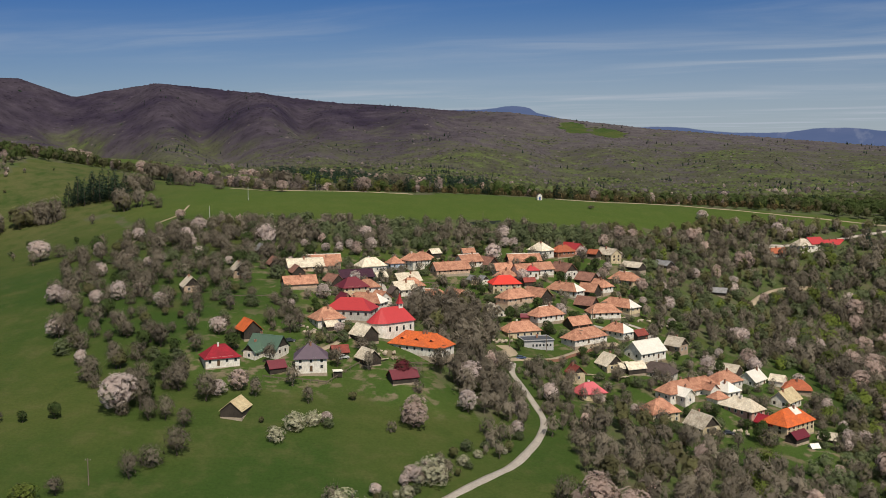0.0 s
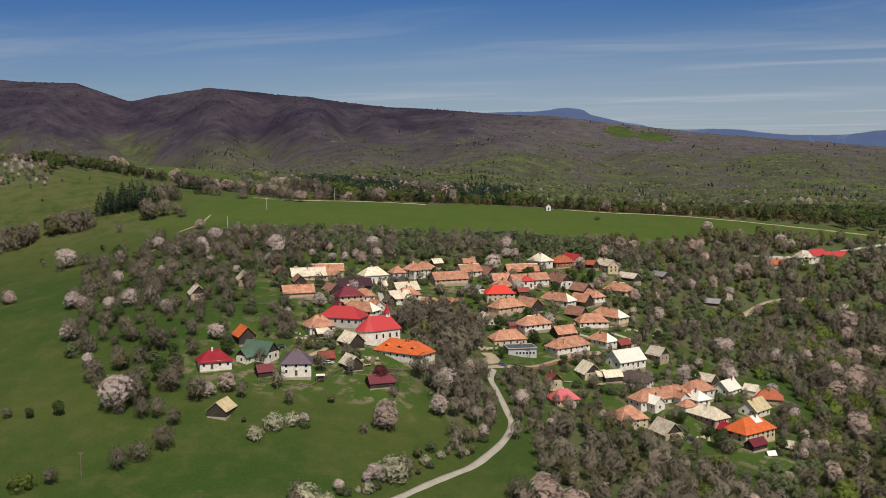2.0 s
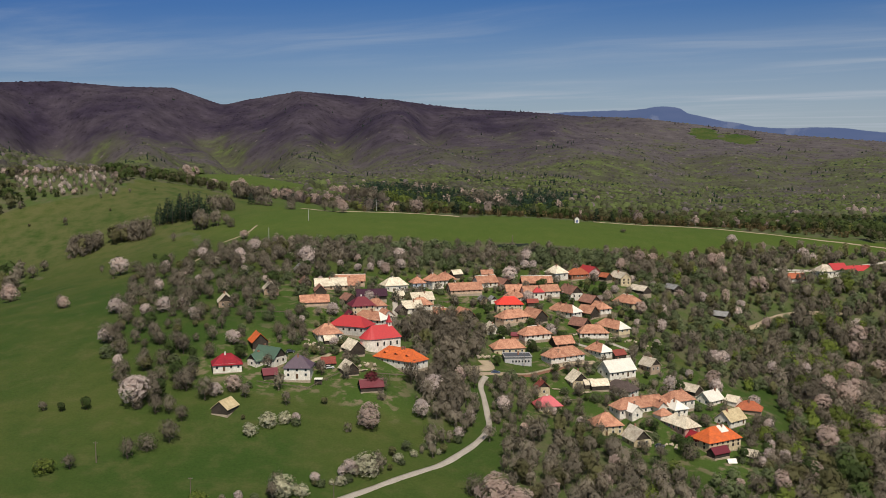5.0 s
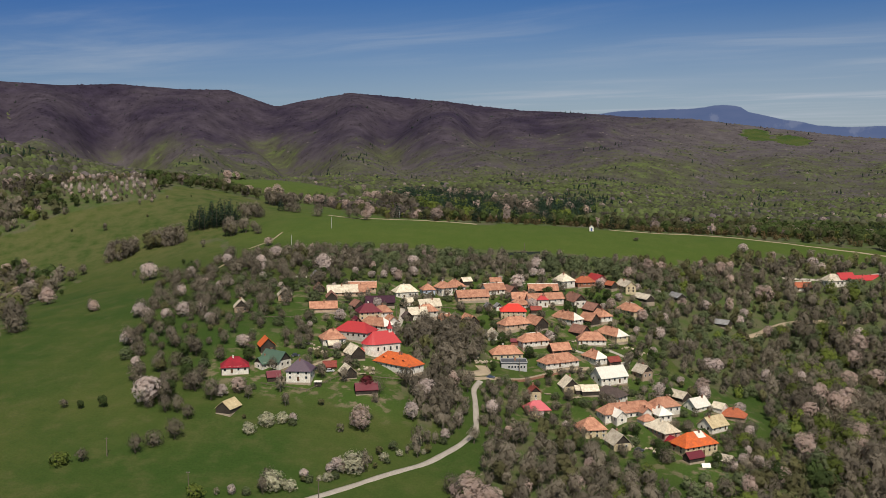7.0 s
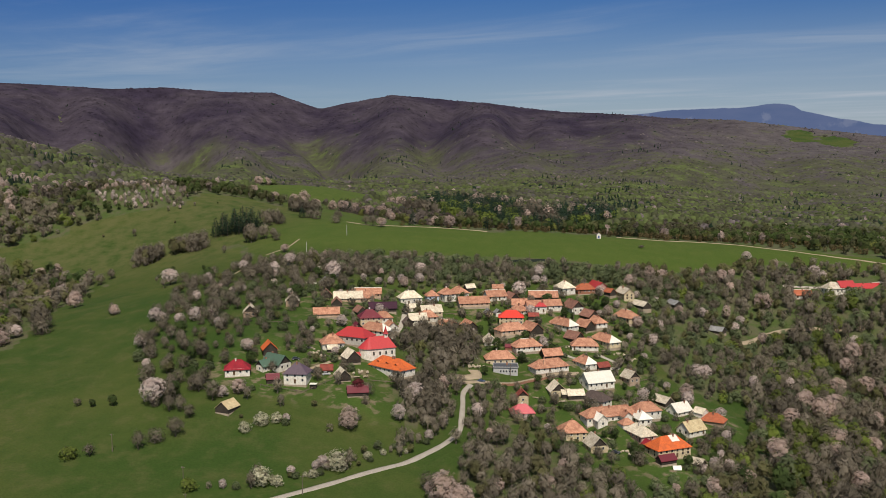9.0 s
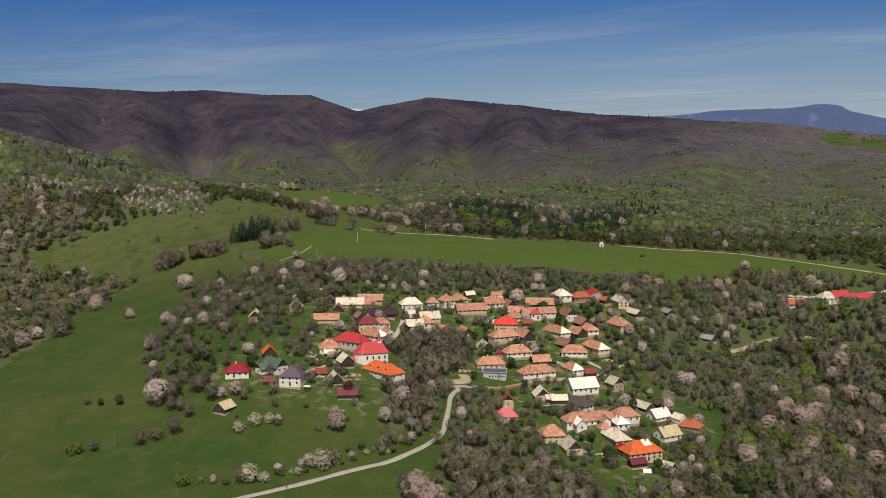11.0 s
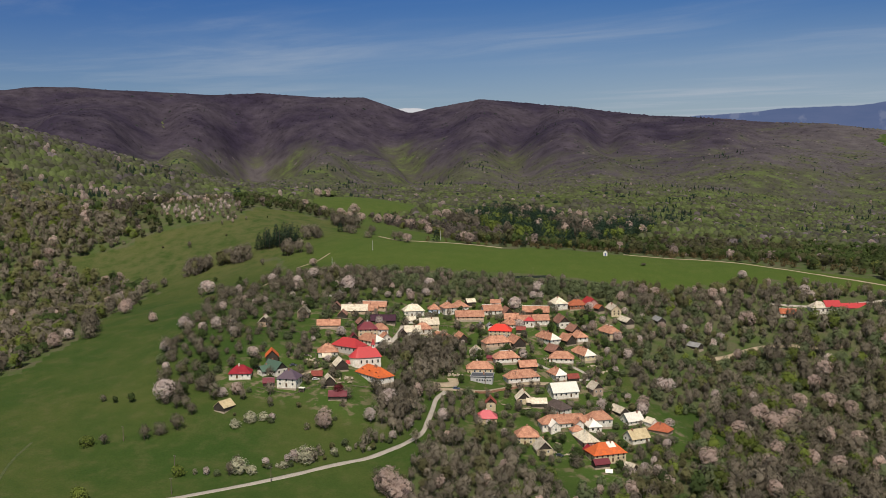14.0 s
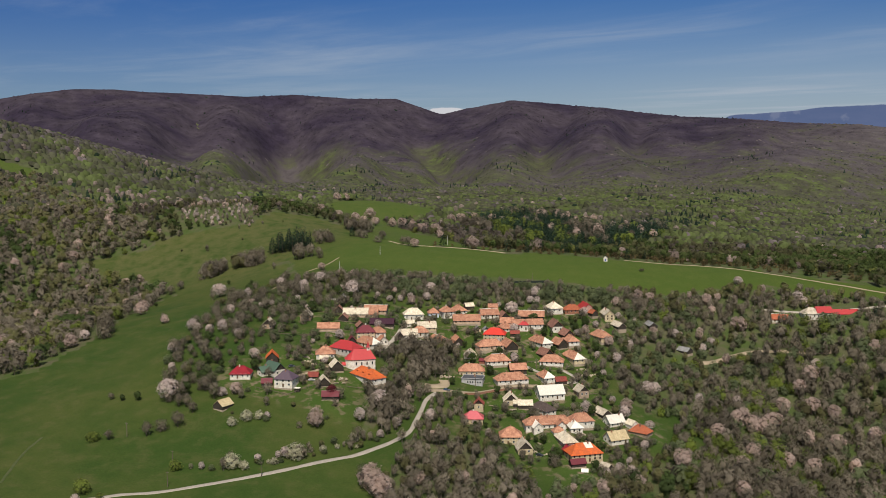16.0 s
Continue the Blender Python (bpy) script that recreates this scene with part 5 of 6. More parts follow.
TREE_WORDS = {
    "w": ("blossom_tree", "fruit tree covered in white spring blossom", "tree"), "p": ("blossom_tree", "fruit tree in faded pink blossom", "tree"),
    "c": ("blossom_bush", "broad bush with cream-white blossom", "bush"), "b": ("bare_tree", "leafless grey-brown tree with fine twigs", "tree"),
    "m": ("budding_bush", "bush with first olive-green buds", "bush"), "g": ("leafy_tree", "small tree with fresh dark green leaves", "tree"),
    "y": ("leafy_bush", "rounded bush in bright yellow-green leaf", "bush"), "o": ("olive_bush", "dense grey-green leafy bush", "bush"),
    "k": ("spruce", "dark green conical spruce", "conifer"), "r": ("red_leaved_tree", "small tree with dark red leaves", "tree"),
}
MADE = {}
place_rng = random.Random(23)


def tree(x, y, kind, size, squash=None):
    """One tree as a thing of its own: size is its height in metres."""
    variant = place_rng.randrange(3)
    wide = squash if squash else place_rng.uniform(0.95, 1.25)
    wide = min(1.4, wide * 1.2) if kind in "wpc" else wide
    s = size / 10.0
    m = Matrix.Translation((x, y, ground_at(x, y) - 0.05)) @ Matrix.Rotation(place_rng.uniform(0, 6.28), 4, "Z") @ Matrix.Diagonal((s * wide, s * wide, s, 1))
    if (kind, variant) in MADE:
        return copy_thing(MADE[kind, variant], m @ Matrix.Diagonal([1 / c for c in MADE[kind, variant].scale] + [1]))
    name, label, category = TREE_WORDS[kind]
    thing = tagged(new(name), label, category, "trees of the village")
    thing.matrix_basis = m
    trunk, crown, normals = make_shape(kind, variant + 10 * ord(kind))
    part("trunk", mesh_of("trunk", *trunk, BARK), None, thing)
    part("crown", crown_mesh("crown", *crown, TREES[kind], normals), None, thing)
    MADE[kind, variant] = thing
    return thing


# trees that stand out one by one
tree(-207.5, 500, "w", 12.5, 1.5), tree(-199, 503, "b", 8, 1.3), tree(-103.5, 303, "w", 14.5, 1.05), tree(-97, 306, "b", 11), tree(-146.6, 364, "w", 8.5)
tree(-314, 531, "w", 12, 1.5), tree(-128, 408, "w", 6, 1.2), tree(-155, 440, "w", 7), tree(-148, 455, "p", 7), tree(-138, 454, "w", 5.5, 1.3), tree(-134, 460, "w", 5)
tree(-92, 506, "w", 12, 1.4), tree(-103, 509, "w", 6), tree(-43.4, 543, "w", 8), tree(-46, 513, "p", 7.5), tree(27, 529, "w", 11, 1.4), tree(35, 561, "w", 9)
tree(-68, 319, "p", 8, 1.3), tree(-74, 314, "w", 6.5, 1.2), tree(-46, 297, "c", 7, 1.4), tree(-51, 290, "c", 5.5, 1.6), tree(-41, 301, "c", 5.5, 1.3), tree(-37, 303, "w", 4.5)
tree(-9.5, 307.5, "p", 11, 1.15), tree(8.5, 325.5, "w", 9, 0.95), tree(9, 346, "w", 11.5, 1.1), tree(18, 368, "p", 9, 0.8), tree(39, 351, "w", 8), tree(27, 333, "w", 6)
tree(-3, 276, "c", 9.5, 1.15), tree(-27, 255, "c", 9, 1.1), tree(-21, 257, "c", 5, 1.2), tree(107, 591, "p", 9, 1.3), tree(115, 593, "p", 8, 1.2), tree(179, 585, "p", 10)
tree(218, 636, "w", 10, 1.3), tree(173, 652, "w", 8), tree(140, 460, "w", 8.5, 1.2), tree(134, 424, "p", 10, 1.2), tree(166, 553, "w", 8), tree(142, 548, "w", 8)
tree(197, 466, "p", 12, 1.2), tree(209, 464, "p", 11, 1.2), tree(232, 545, "p", 14, 1.0), tree(235, 559, "w", 9), tree(52, 262, "p", 13, 1.25), tree(62, 284, "p", 8)
tree(191, 489, "w", 8), tree(85, 517, "p", 7), tree(104, 508, "p", 8, 1.2), tree(-207, 430, "b", 8, 0.8), tree(-121.5, 299, "g", 6), tree(-131, 297, "g", 4, 1.3), tree(-139, 297, "b", 4, 1.4)
tree(-112, 252, "y", 7, 1.4), tree(214, 478, "p", 12, 1.2), tree(186, 430, "p", 11, 1.1), tree(176, 372, "p", 12, 1.1), tree(205, 392, "p", 11, 1.2), tree(160, 330, "p", 10, 1.2), tree(196, 350, "y", 9, 1.3), tree(150, 372, "y", 8, 1.3), tree(-105, 256, "b", 5.5, 1.3), tree(-247, 393, "w", 9, 1.2), tree(-29.5, 461, "k", 8.5, 0.9), tree(-14, 334, "r", 7.5, 1.3), tree(-10, 336, "b", 7)
tree(97.5, 290, "y", 8, 1.2), tree(-88, 266, "b", 8), tree(-84, 273, "b", 7.5, 1.3), tree(-78, 279, "b", 9, 1.2), tree(210, 494, "y", 9, 1.6), tree(218, 500, "g", 10), tree(-52, 243, "y", 6.5, 1.3)
for sx, sy, sh in ((-243, 633, 12), (-238, 636, 14), (-233, 634, 13), (-229, 640, 15), (-224, 637, 13), (-220, 643, 15), (-215, 640, 14), (-210, 645, 12), (-232, 645, 14), (-226, 648, 15), (-240, 643, 13), (-218, 650, 14)):
    tree(sx, sy, "k", sh * 1.45, 1.0)
tree(-196, 702, "k", 12, 1.1)
tree(-178, 608, "b", 8), tree(-153, 567, "p", 7), tree(272, 622, "k", 14, 0.8), tree(-89, 751, "p", 11, 1.3), tree(98, 647, "b", 2.5, 2.6), tree(-163, 520, "b", 8), tree(-150, 500, "b", 9)
tree(44, 268, "p", 14, 1.3), tree(36, 276, "b", 9), tree(-77, 206, "y", 9, 1.25), tree(-66, 205, "y", 4, 1.2), tree(-72, 196, "w", 5, 1.5)


# wild cherries and bushes of the ravine
for sx, sy, sh in ((194, 455, 13), (204, 458, 13), (208, 414, 12), (226, 529, 12), (218, 499, 13), (235, 511, 13), (235, 472, 11), (248, 511, 12), (183, 584, 11), (271, 494, 13), (209, 352, 11), (147, 315, 10), (250, 476, 12), (239, 427, 12), (226, 425, 11), (155, 608, 10), (157, 558, 9)):
    tree(sx, sy, "p", sh * 1.05, 0.85)
for sx, sy, sh in ((144, 463, 9), (135, 416, 9), (223, 629, 9), (162, 540, 8), (170, 470, 8)):
    tree(sx, sy, "w", sh, 0.9)
for sx, sy, sh in ((160, 483, 8), (200, 484, 9), (180, 425, 8), (271, 452, 10), (211, 527, 9), (193, 416, 8), (159, 514, 8), (187, 546, 8), (255, 568, 9), (276, 600, 9), (187, 400, 8), (101, 302, 7)):
    tree(sx, sy, "y", sh, 1.4)
# blossom along the western hedge and in the valley behind the field
for sx, sy, sh in ((-245, 378, 11), (-262, 470, 11), (-279, 496, 10), (-317, 561, 10), (-360, 587, 9), (-370, 580, 9), (-445, 578, 11), (-451, 600, 11), (-203, 426, 7)):
    tree(sx, sy, "p", sh, 1.25)
for sx, sy, sh in ((-239, 405, 16), (-232, 396, 12), (-246, 414, 13), (-298, 568, 8), (-300, 556, 9), (-185, 618, 8), (-208, 660, 9)):
    tree(sx, sy, "b", sh, 1.3)
for sx, sy, sh in ((-296, 817, 13), (-274, 818, 10), (-252, 816, 12), (-243, 819, 10), (-278, 903, 14), (-234, 829, 11), (-228, 860, 11), (-219, 868, 13), (-206, 867, 12), (-196, 860, 10), (-186, 852, 11), (-174, 858, 12), (-160, 835, 11), (-148, 811, 9), (-194, 955, 15), (-186, 968, 14), (-192, 980, 14), (-181, 999, 15),
                   (-167, 1023, 14), (-151, 1021, 13), (-140, 1020, 12), (-132, 1055, 14), (-120, 1060, 12), (-70, 1163, 14), (-76, 1150, 12), (-54, 664, 11), (-108, 656, 9), (-300, 826, 10), (-382, 1010, 13), (-384, 1040, 12)):
    tree(sx, sy, "p", sh, 1.3)
for sx, sy, sh in ((-126, 670, 8), (-118, 664, 9), (-155, 676, 8), (-162, 700, 9), (-181, 698, 9), (-190, 705, 9), (-266, 822, 10), (-225, 905, 9), (-218, 915, 10), (-120, 790, 8), (-100, 770, 9), (-84, 750, 9)):
    tree(sx, sy, "b", sh, 1.4)


def spots(ring, gap, seed, jitter=0.45):
    """Uneven spots about gap metres apart inside a ring of the plan."""
    rng = np.random.default_rng(seed)
    xs, ys = [p[0] for p in ring], [p[1] for p in ring]
    gx, gy = np.meshgrid(np.arange(min(xs), max(xs), gap), np.arange(min(ys), max(ys), gap))
    x = (gx + rng.uniform(-jitter, jitter, gx.shape) * gap).ravel()
    y = (gy + rng.uniform(-jitter, jitter, gy.shape) * gap).ravel()
    k = inside(x, y, ring)
    return x[k], y[k]


LANES = [(-66, 206), (-42, 225), (-13, 253), (5, 273), (20, 291), (28, 306), (33, 320), (35, 332), (33, 345), (30, 360), (27, 374), (28, 386), (40, 398), (58, 413), (68, 423), (82, 445), (92, 442), (-24, 413), (-24, 430),
         (-27, 449), (-41, 362), (164, 527), (172, 537), (183, 552), (196, 564), (214, 572)]


def clear(x, y, room=2.0, road=4.5):
    """Which spots keep clear of buildings and roads."""
    ok = np.ones(np.shape(x), bool)
    for px, py, yaw, length, width in [(p[0], p[1], p[3], p[4], p[5]) for p in PLAN] + [(100, 384, 31, 44, 10), (104, 379, 31, 26, 9), (-20, 383, 38, 21, 12), (38, 415, 12, 22, 12), (238, 622, 26, 46, 10), (-68, 350, -25, 9, 9)]:
        c, s = math.cos(radians(yaw)), math.sin(radians(yaw))
        u, v = (x - px) * c + (y - py) * s, (y - py) * c - (x - px) * s
        ok &= (np.abs(u) > length / 2 + room) | (np.abs(v) > width / 2 + room)
    for (ax, ay), (bx, by) in zip(LANES[:-1], LANES[1:]):
        if math.hypot(bx - ax, by - ay) < 45:
            t = np.clip(((x - ax) * (bx - ax) + (y - ay) * (by - ay)) / ((bx - ax) ** 2 + (by - ay) ** 2), 0, 1)
            ok &= np.hypot(x - ax - t * (bx - ax), y - ay - t * (by - ay)) > road
    return ok


COUNT, OVER = {}, {}


def plant(ring, gap, seed, mix, sizes, room=2.0, thin=1.0, road=4.5):
    """Single trees over a stretch of the plan, of mixed kinds."""
    x, y = spots(ring, gap, seed)
    ok = clear(x, y, room, road)
    rng = random.Random(seed)
    for px, py in zip(x[ok], y[ok]):
        if rng.random() < thin:
            kind = rng.choice(mix)
            COUNT[kind] = COUNT.get(kind, 0) + 1
            if COUNT[kind] > 250:
                OVER.setdefault(kind, []).append((float(px), float(py)))
                continue
            tree(float(px), float(py), kind, rng.uniform(*sizes) * (0.7 if kind in "omc" else 1.0), 1.35 if kind in "om" else None)


VILLAGE = [(-85, 345), (-60, 430), (-95, 505), (-20, 535), (60, 560), (125, 565), (118, 500), (118, 440), (160, 400), (160, 340), (90, 325), (50, 362), (30, 400), (25, 440), (0, 455), (-20, 410), (-22, 350), (-50, 330)]
plant(ORCHARD, 7.8, 2, "bbbbbbomgbbbobbwbbbo", (4.5, 10.5), 2.5, 0.8)
plant(VILLAGE, 5.8, 3, "bbbogoobbwmobgbo", (3.5, 8.0), 2.4, 0.85, 3.2)
plant([(16, 322), (14, 350), (16, 384), (23, 388), (46, 386), (50, 350), (48, 330), (36, 318)], 4.6, 8, "bbbbbb", (5, 9), 3.5, 0.85, 2.6)
plant([(-440, 655), (-345, 735), (-262, 740), (-200, 690), (-215, 615), (-300, 615)], 26, 9, "bgomb", (1.5, 4), 2.0, 0.7)
plant([(-280, 480), (-285, 560), (-200, 590), (-185, 520), (-200, 440)], 24, 10, "bgob", (2, 5), 2.0, 0.4)
plant(ROADSIDE, 4.4, 4, "bbobcmow", (3.5, 6.5), 2, 0.95, 4.0)
plant([(-60, 292), (-85, 345), (-50, 332), (-25, 345), (5, 335), (-15, 300)], 11, 6, "bbmo", (3, 5.5), 2, 0.6)


# ---------------------------------------------------------------- woods as wholes
def wood(name, x, y, kind, size, seed, label, lod=1, mats=TREES, lift=0.0):
    """Many trees of one kind as one mesh."""
    if len(x) == 0:
        return
    rng = np.random.default_rng(seed)
    shapes = []
    for i in range(4):
        trunk, crown, normals = make_shape(kind, 4 * i + seed % 7 + 1, lod)
        shapes.append((*join(trunk, crown), np.concatenate((np.zeros(trunk[0].shape), normals))))
    vs, fs, ns, tones, k = [], [], [], [], 0
    z = height(x, y) + lift
    for i in range(len(x)):
        v, f, n = shapes[rng.integers(0, 4)]
        s, t = rng.uniform(*size) / 10.0, rng.uniform(0, 6.28)
        w = s * rng.uniform(0.85, 1.15) * (1.12 if kind == "o" else 1.0)
        c, d = math.cos(t) * w, math.sin(t) * w
        vs.append(np.column_stack((v[:, 0] * c - v[:, 1] * d + x[i], v[:, 0] * d + v[:, 1] * c + y[i], v[:, 2] * s + z[i])))
        fs.append(f + k)
        c, d = math.cos(t), math.sin(t)
        ns.append(np.column_stack((n[:, 0] * c - n[:, 1] * d, n[:, 0] * d + n[:, 1] * c, n[:, 2])))
        tones.append(np.full(len(v), rng.uniform(-0.32, 0.32)))
        k += len(v)
    me = crown_mesh(name, np.concatenate(vs), np.concatenate(fs), mats[kind], np.concatenate(ns))
    me.attributes.new("tone", "FLOAT", "POINT").data.foreach_set("value", np.concatenate(tones).astype(np.float32))
    tagged(new(name, me), label, "woods", kind="stuff")


def mixed_wood(ring, gap, seed, shares, sizes, place, room=2.5, road=5.0, patch=60, lod=1):
    x, y = spots(ring, gap, seed)
    ok = clear(x, y, room, road)
    x, y = x[ok], y[ok]
    pick = value_noise(x, y, patch, seed) * 0.6 + value_noise(x, y, patch / 3, seed + 5) * 0.4 + np.random.default_rng(seed).uniform(0, 0.16, len(x))
    pick = np.argsort(np.argsort(pick)) / max(1, len(x))
    lo, lone = 0.0, np.random.default_rng(seed + 3).uniform(0, 1, len(x)) < 0.022
    for kind, share in shares:
        k = (pick >= lo) & (pick < lo + share) & ~lone | lone & (kind == "p")
        wood({"b": "bare_trees", "o": "olive_bushes", "g": "leafy_trees", "y": "yellow_green_trees", "p": "pink_blossom_trees", "m": "budding_trees", "k": "spruces", "w": "white_blossom_trees"}[kind],
             x[k], y[k], kind, sizes, seed + ord(kind), {"b": "leafless grey-brown trees", "o": "grey-green thicket", "g": "trees in fresh green leaf", "y": "trees in yellow-green leaf", "p": "trees in faded pink blossom",
                                                         "m": "trees with first olive buds", "k": "dark green spruces", "w": "trees in white blossom"}[kind] + " " + place, lod)
        lo += share


for kind, rest in OVER.items():
    wood("garden_trees", np.array([p[0] for p in rest]), np.array([p[1] for p in rest]), kind, (3.5, 8), 90 + ord(kind), "leafless fruit trees in gardens and orchard", 1)
mixed_wood(GULLY, 5.9, 31, (("b", 0.94), ("m", 0.06)), (7.5, 12), "in the gully below the village", 3, 3.2)
mixed_wood(LOWER, 6.8, 35, (("m", 0.10), ("b", 0.86), ("p", 0.0), ("y", 0.04)), (6.5, 11), "below the lower hamlet", 4, 4.0)
mixed_wood(RAVINE_EDGE, 6.5, 32, (("b", 0.24), ("o", 0.30), ("y", 0.06), ("m", 0.16), ("b", 0.24), ("p", 0.0)), (5, 9), "on the slope of the ravine", 3.5, 4.5, 26)
mixed_wood(RAVINE_DEEP, 7.6, 36, (("b", 0.36), ("y", 0.08), ("o", 0.09), ("b", 0.36), ("m", 0.08), ("g", 0.03), ("p", 0.0)), (7, 14), "on the slope of the ravine", 3.5, 4.0, 34)
mixed_wood(BELT, 6.0, 33, (("m", 0.16), ("b", 0.60), ("o", 0.24), ("p", 0.0)), (5.5, 9.5), "along the edge of the field", 3)
mixed_wood(WEST_WOOD, 8.4, 34, (("b", 0.32), ("m", 0.22), ("y", 0.08), ("b", 0.32), ("g", 0.06), ("p", 0.0)), (8, 14), "on the western slope", 2.5, 5.0, 40, 2)
mixed_wood(SPRUCES, 8.5, 37, (("k", 0.50), ("y", 0.10), ("k", 0.26), ("b", 0.14), ("p", 0.0)), (14, 19), "in the valley behind the field", 2.5, 5.0, 50)
mixed_wood(WHITE_SCRUB, 7.5, 38, (("w", 0.30), ("b", 0.40), ("p", 0.15), ("m", 0.15)), (3.5, 6.5), "on the hill above the pasture", 2.5, 5.0, 20)
for n, (gx, gy, gr) in enumerate(((-254, 610, 11.5), (-284, 596, 11), (-200, 613, 9), (-207, 668, 7), (-212, 745, 12))):
    ring = [(gx + gr * 1.2 * math.cos(6.28 * i / 9), gy + gr * math.sin(6.28 * i / 9)) for i in range(9)]
    mixed_wood(ring, 5.0, 40 + n, (("b", 0.85), ("m", 0.15)), (10, 14), "standing as a copse on the pasture")


def grow_kinds(me, x, y, z, own):
    """Notes on the mesh where beech and where leafing trees grow, and each crown's own chance."""
    bearing, dist = np.degrees(np.arctan2(x - VIEW[0], y - VIEW[1])), np.hypot(x - VIEW[0], y - VIEW[1])
    up = z + 150 * (fbm(x, y, 420, 31) - 0.5)
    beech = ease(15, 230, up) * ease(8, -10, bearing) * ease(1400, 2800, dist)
    leafing = 0.20 + 0.22 * ease(170, 50, up) + 0.20 * ease(2900, 1500, dist) + 0.06 * ease(-16, 0, bearing) - 0.14 * ease(50, 130, up) * ease(-8, 2, bearing)
    for name, value in (("beech", beech), ("leafing", leafing), ("own", own)):
        me.attributes.new(name, "FLOAT", "POINT").data.foreach_set("value", value.astype(np.float32))


def domes(x, y, z, wide, tall, rng, levels, sides=6, slope=False):
    """Uneven round crowns: rings of points under a top, joined by triangles."""
    m, rows = len(x), [np.column_stack((x, y, z + tall))[:, None, :]]
    turn = rng.uniform(0, 6.28, m)
    for reach, up in levels:
        a = turn[:, None] + np.arange(sides)[None] * 6.2832 / sides + rng.uniform(-0.25, 0.25, (m, sides))
        far = (wide * reach)[:, None] * rng.uniform(0.72, 1.25, (m, sides))
        rows.append(np.stack((x[:, None] + far * np.cos(a), y[:, None] + far * np.sin(a), z[:, None] + tall[:, None] * (up + rng.uniform(-0.12, 0.12, (m, sides)))), -1))
        turn = turn + 3.1416 / sides
    v = np.concatenate(rows, 1)
    if slope:
        v[:, :, 2] += land(v[:, :, 0].ravel(), v[:, :, 1].ravel()).reshape(m, -1) - land(x, y)[:, None]
    n, tris = v.shape[1], []
    for i in range(sides):
        k = (i + 1) % sides
        tris.append((0, 1 + i, 1 + k))
        for lev in range(len(levels) - 1):
            a, b = 1 + lev * sides, 1 + (lev + 1) * sides
            tris += [(a + i, b + i, a + k), (a + k, b + i, b + k)]
    return v.reshape(-1, 3), (np.array(tris)[None] + (np.arange(m) * n)[:, None, None]).reshape(-1, 3), n


def canopy():
    """The roof of the far woods: a sheet below, and crown by crown on it, with the regions where beech and leafing trees grow."""
    az = np.arange(-55, 35, 0.3)
    rad = [1000.0]
    while rad[-1] < 4930:
        rad.append(rad[-1] + 9.0 + (rad[-1] - 1000) * 0.005)
    aa, rr = np.meshgrid(np.radians(az), np.array(rad))
    jit = np.random.default_rng(5)
    aa = aa + jit.uniform(-0.4, 0.4, aa.shape) * math.radians(0.3)
    x, y = (VIEW[0] + rr * np.sin(aa)).ravel(), (VIEW[1] + rr * np.cos(aa)).ravel()
    z0 = land(x, y)
    cover = ease(0.3, 0.6, wooded(x, y))
    fade = ease(1000, 1040, np.hypot(x - VIEW[0], y - VIEW[1]))
    z = z0 - 2 + cover * (4.5 + 2.5 * value_noise(x, y, 45, 62)) * fade
    na, nr = len(az), len(rad)
    i, j = np.meshgrid(np.arange(na - 1), np.arange(nr - 1))
    q = j * na + i
    faces = np.stack((q, q + na, q + na + 1, q + 1), -1).reshape(-1, 4)
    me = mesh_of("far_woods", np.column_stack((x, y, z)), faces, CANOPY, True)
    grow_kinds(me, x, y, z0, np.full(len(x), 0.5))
    tagged(new("far_woods", me), "budding and leafless woods over the hills and mountains", "woods", kind="stuff")
    px, py, r = [], [], 1030.0
    while r < 4760:
        gap = 10.0 + (r - 1030) * 0.0032
        b = np.arange(-54.5, 34.5, math.degrees(gap / r))
        a = np.radians(b + jit.uniform(-0.5, 0.5, len(b)) * math.degrees(gap / r))
        rr = r + jit.uniform(-0.5, 0.5, len(b)) * gap
        px.append(VIEW[0] + rr * np.sin(a)), py.append(VIEW[1] + rr * np.cos(a))
        r += gap
    x, y = np.concatenate(px), np.concatenate(py)
    k = (wooded(x, y) > 0.5) & ~inside(x, y, SPRUCES)
    x, y = x[k], y[k]
    dist, z = np.hypot(x - VIEW[0], y - VIEW[1]), land(x, y)
    vs, fs, owner, base = [], [], [], 0
    for lo, hi, sides, levels in ((0, 2000, 6, ((0.60, 0.86), (1.0, 0.30))), (2000, 9999, 5, ((0.95, 0.15),))):
        q = np.nonzero((dist >= lo) & (dist < hi))[0]
        wide = (10.0 + (dist[q] - 1030) * 0.0032) * jit.uniform(0.34, 0.64, len(q))
        v, f, n = domes(x[q], y[q], z[q] + 1.0, wide, jit.uniform(5.5, 9.5, len(q)) * np.interp(dist[q], (1500, 3400), (1.0, 0.62)), jit, levels, sides, True)
        vs.append(v), fs.append(f + base), owner.append(np.repeat(q, n))
        base += len(v)
    v, owner = np.concatenate(vs), np.concatenate(owner)
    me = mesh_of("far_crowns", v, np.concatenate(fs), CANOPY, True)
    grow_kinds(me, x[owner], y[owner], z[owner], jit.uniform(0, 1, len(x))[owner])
    tagged(new("far_crowns", me), "crowns of budding and leafless trees over the far hills", "woods", kind="stuff")


canopy()


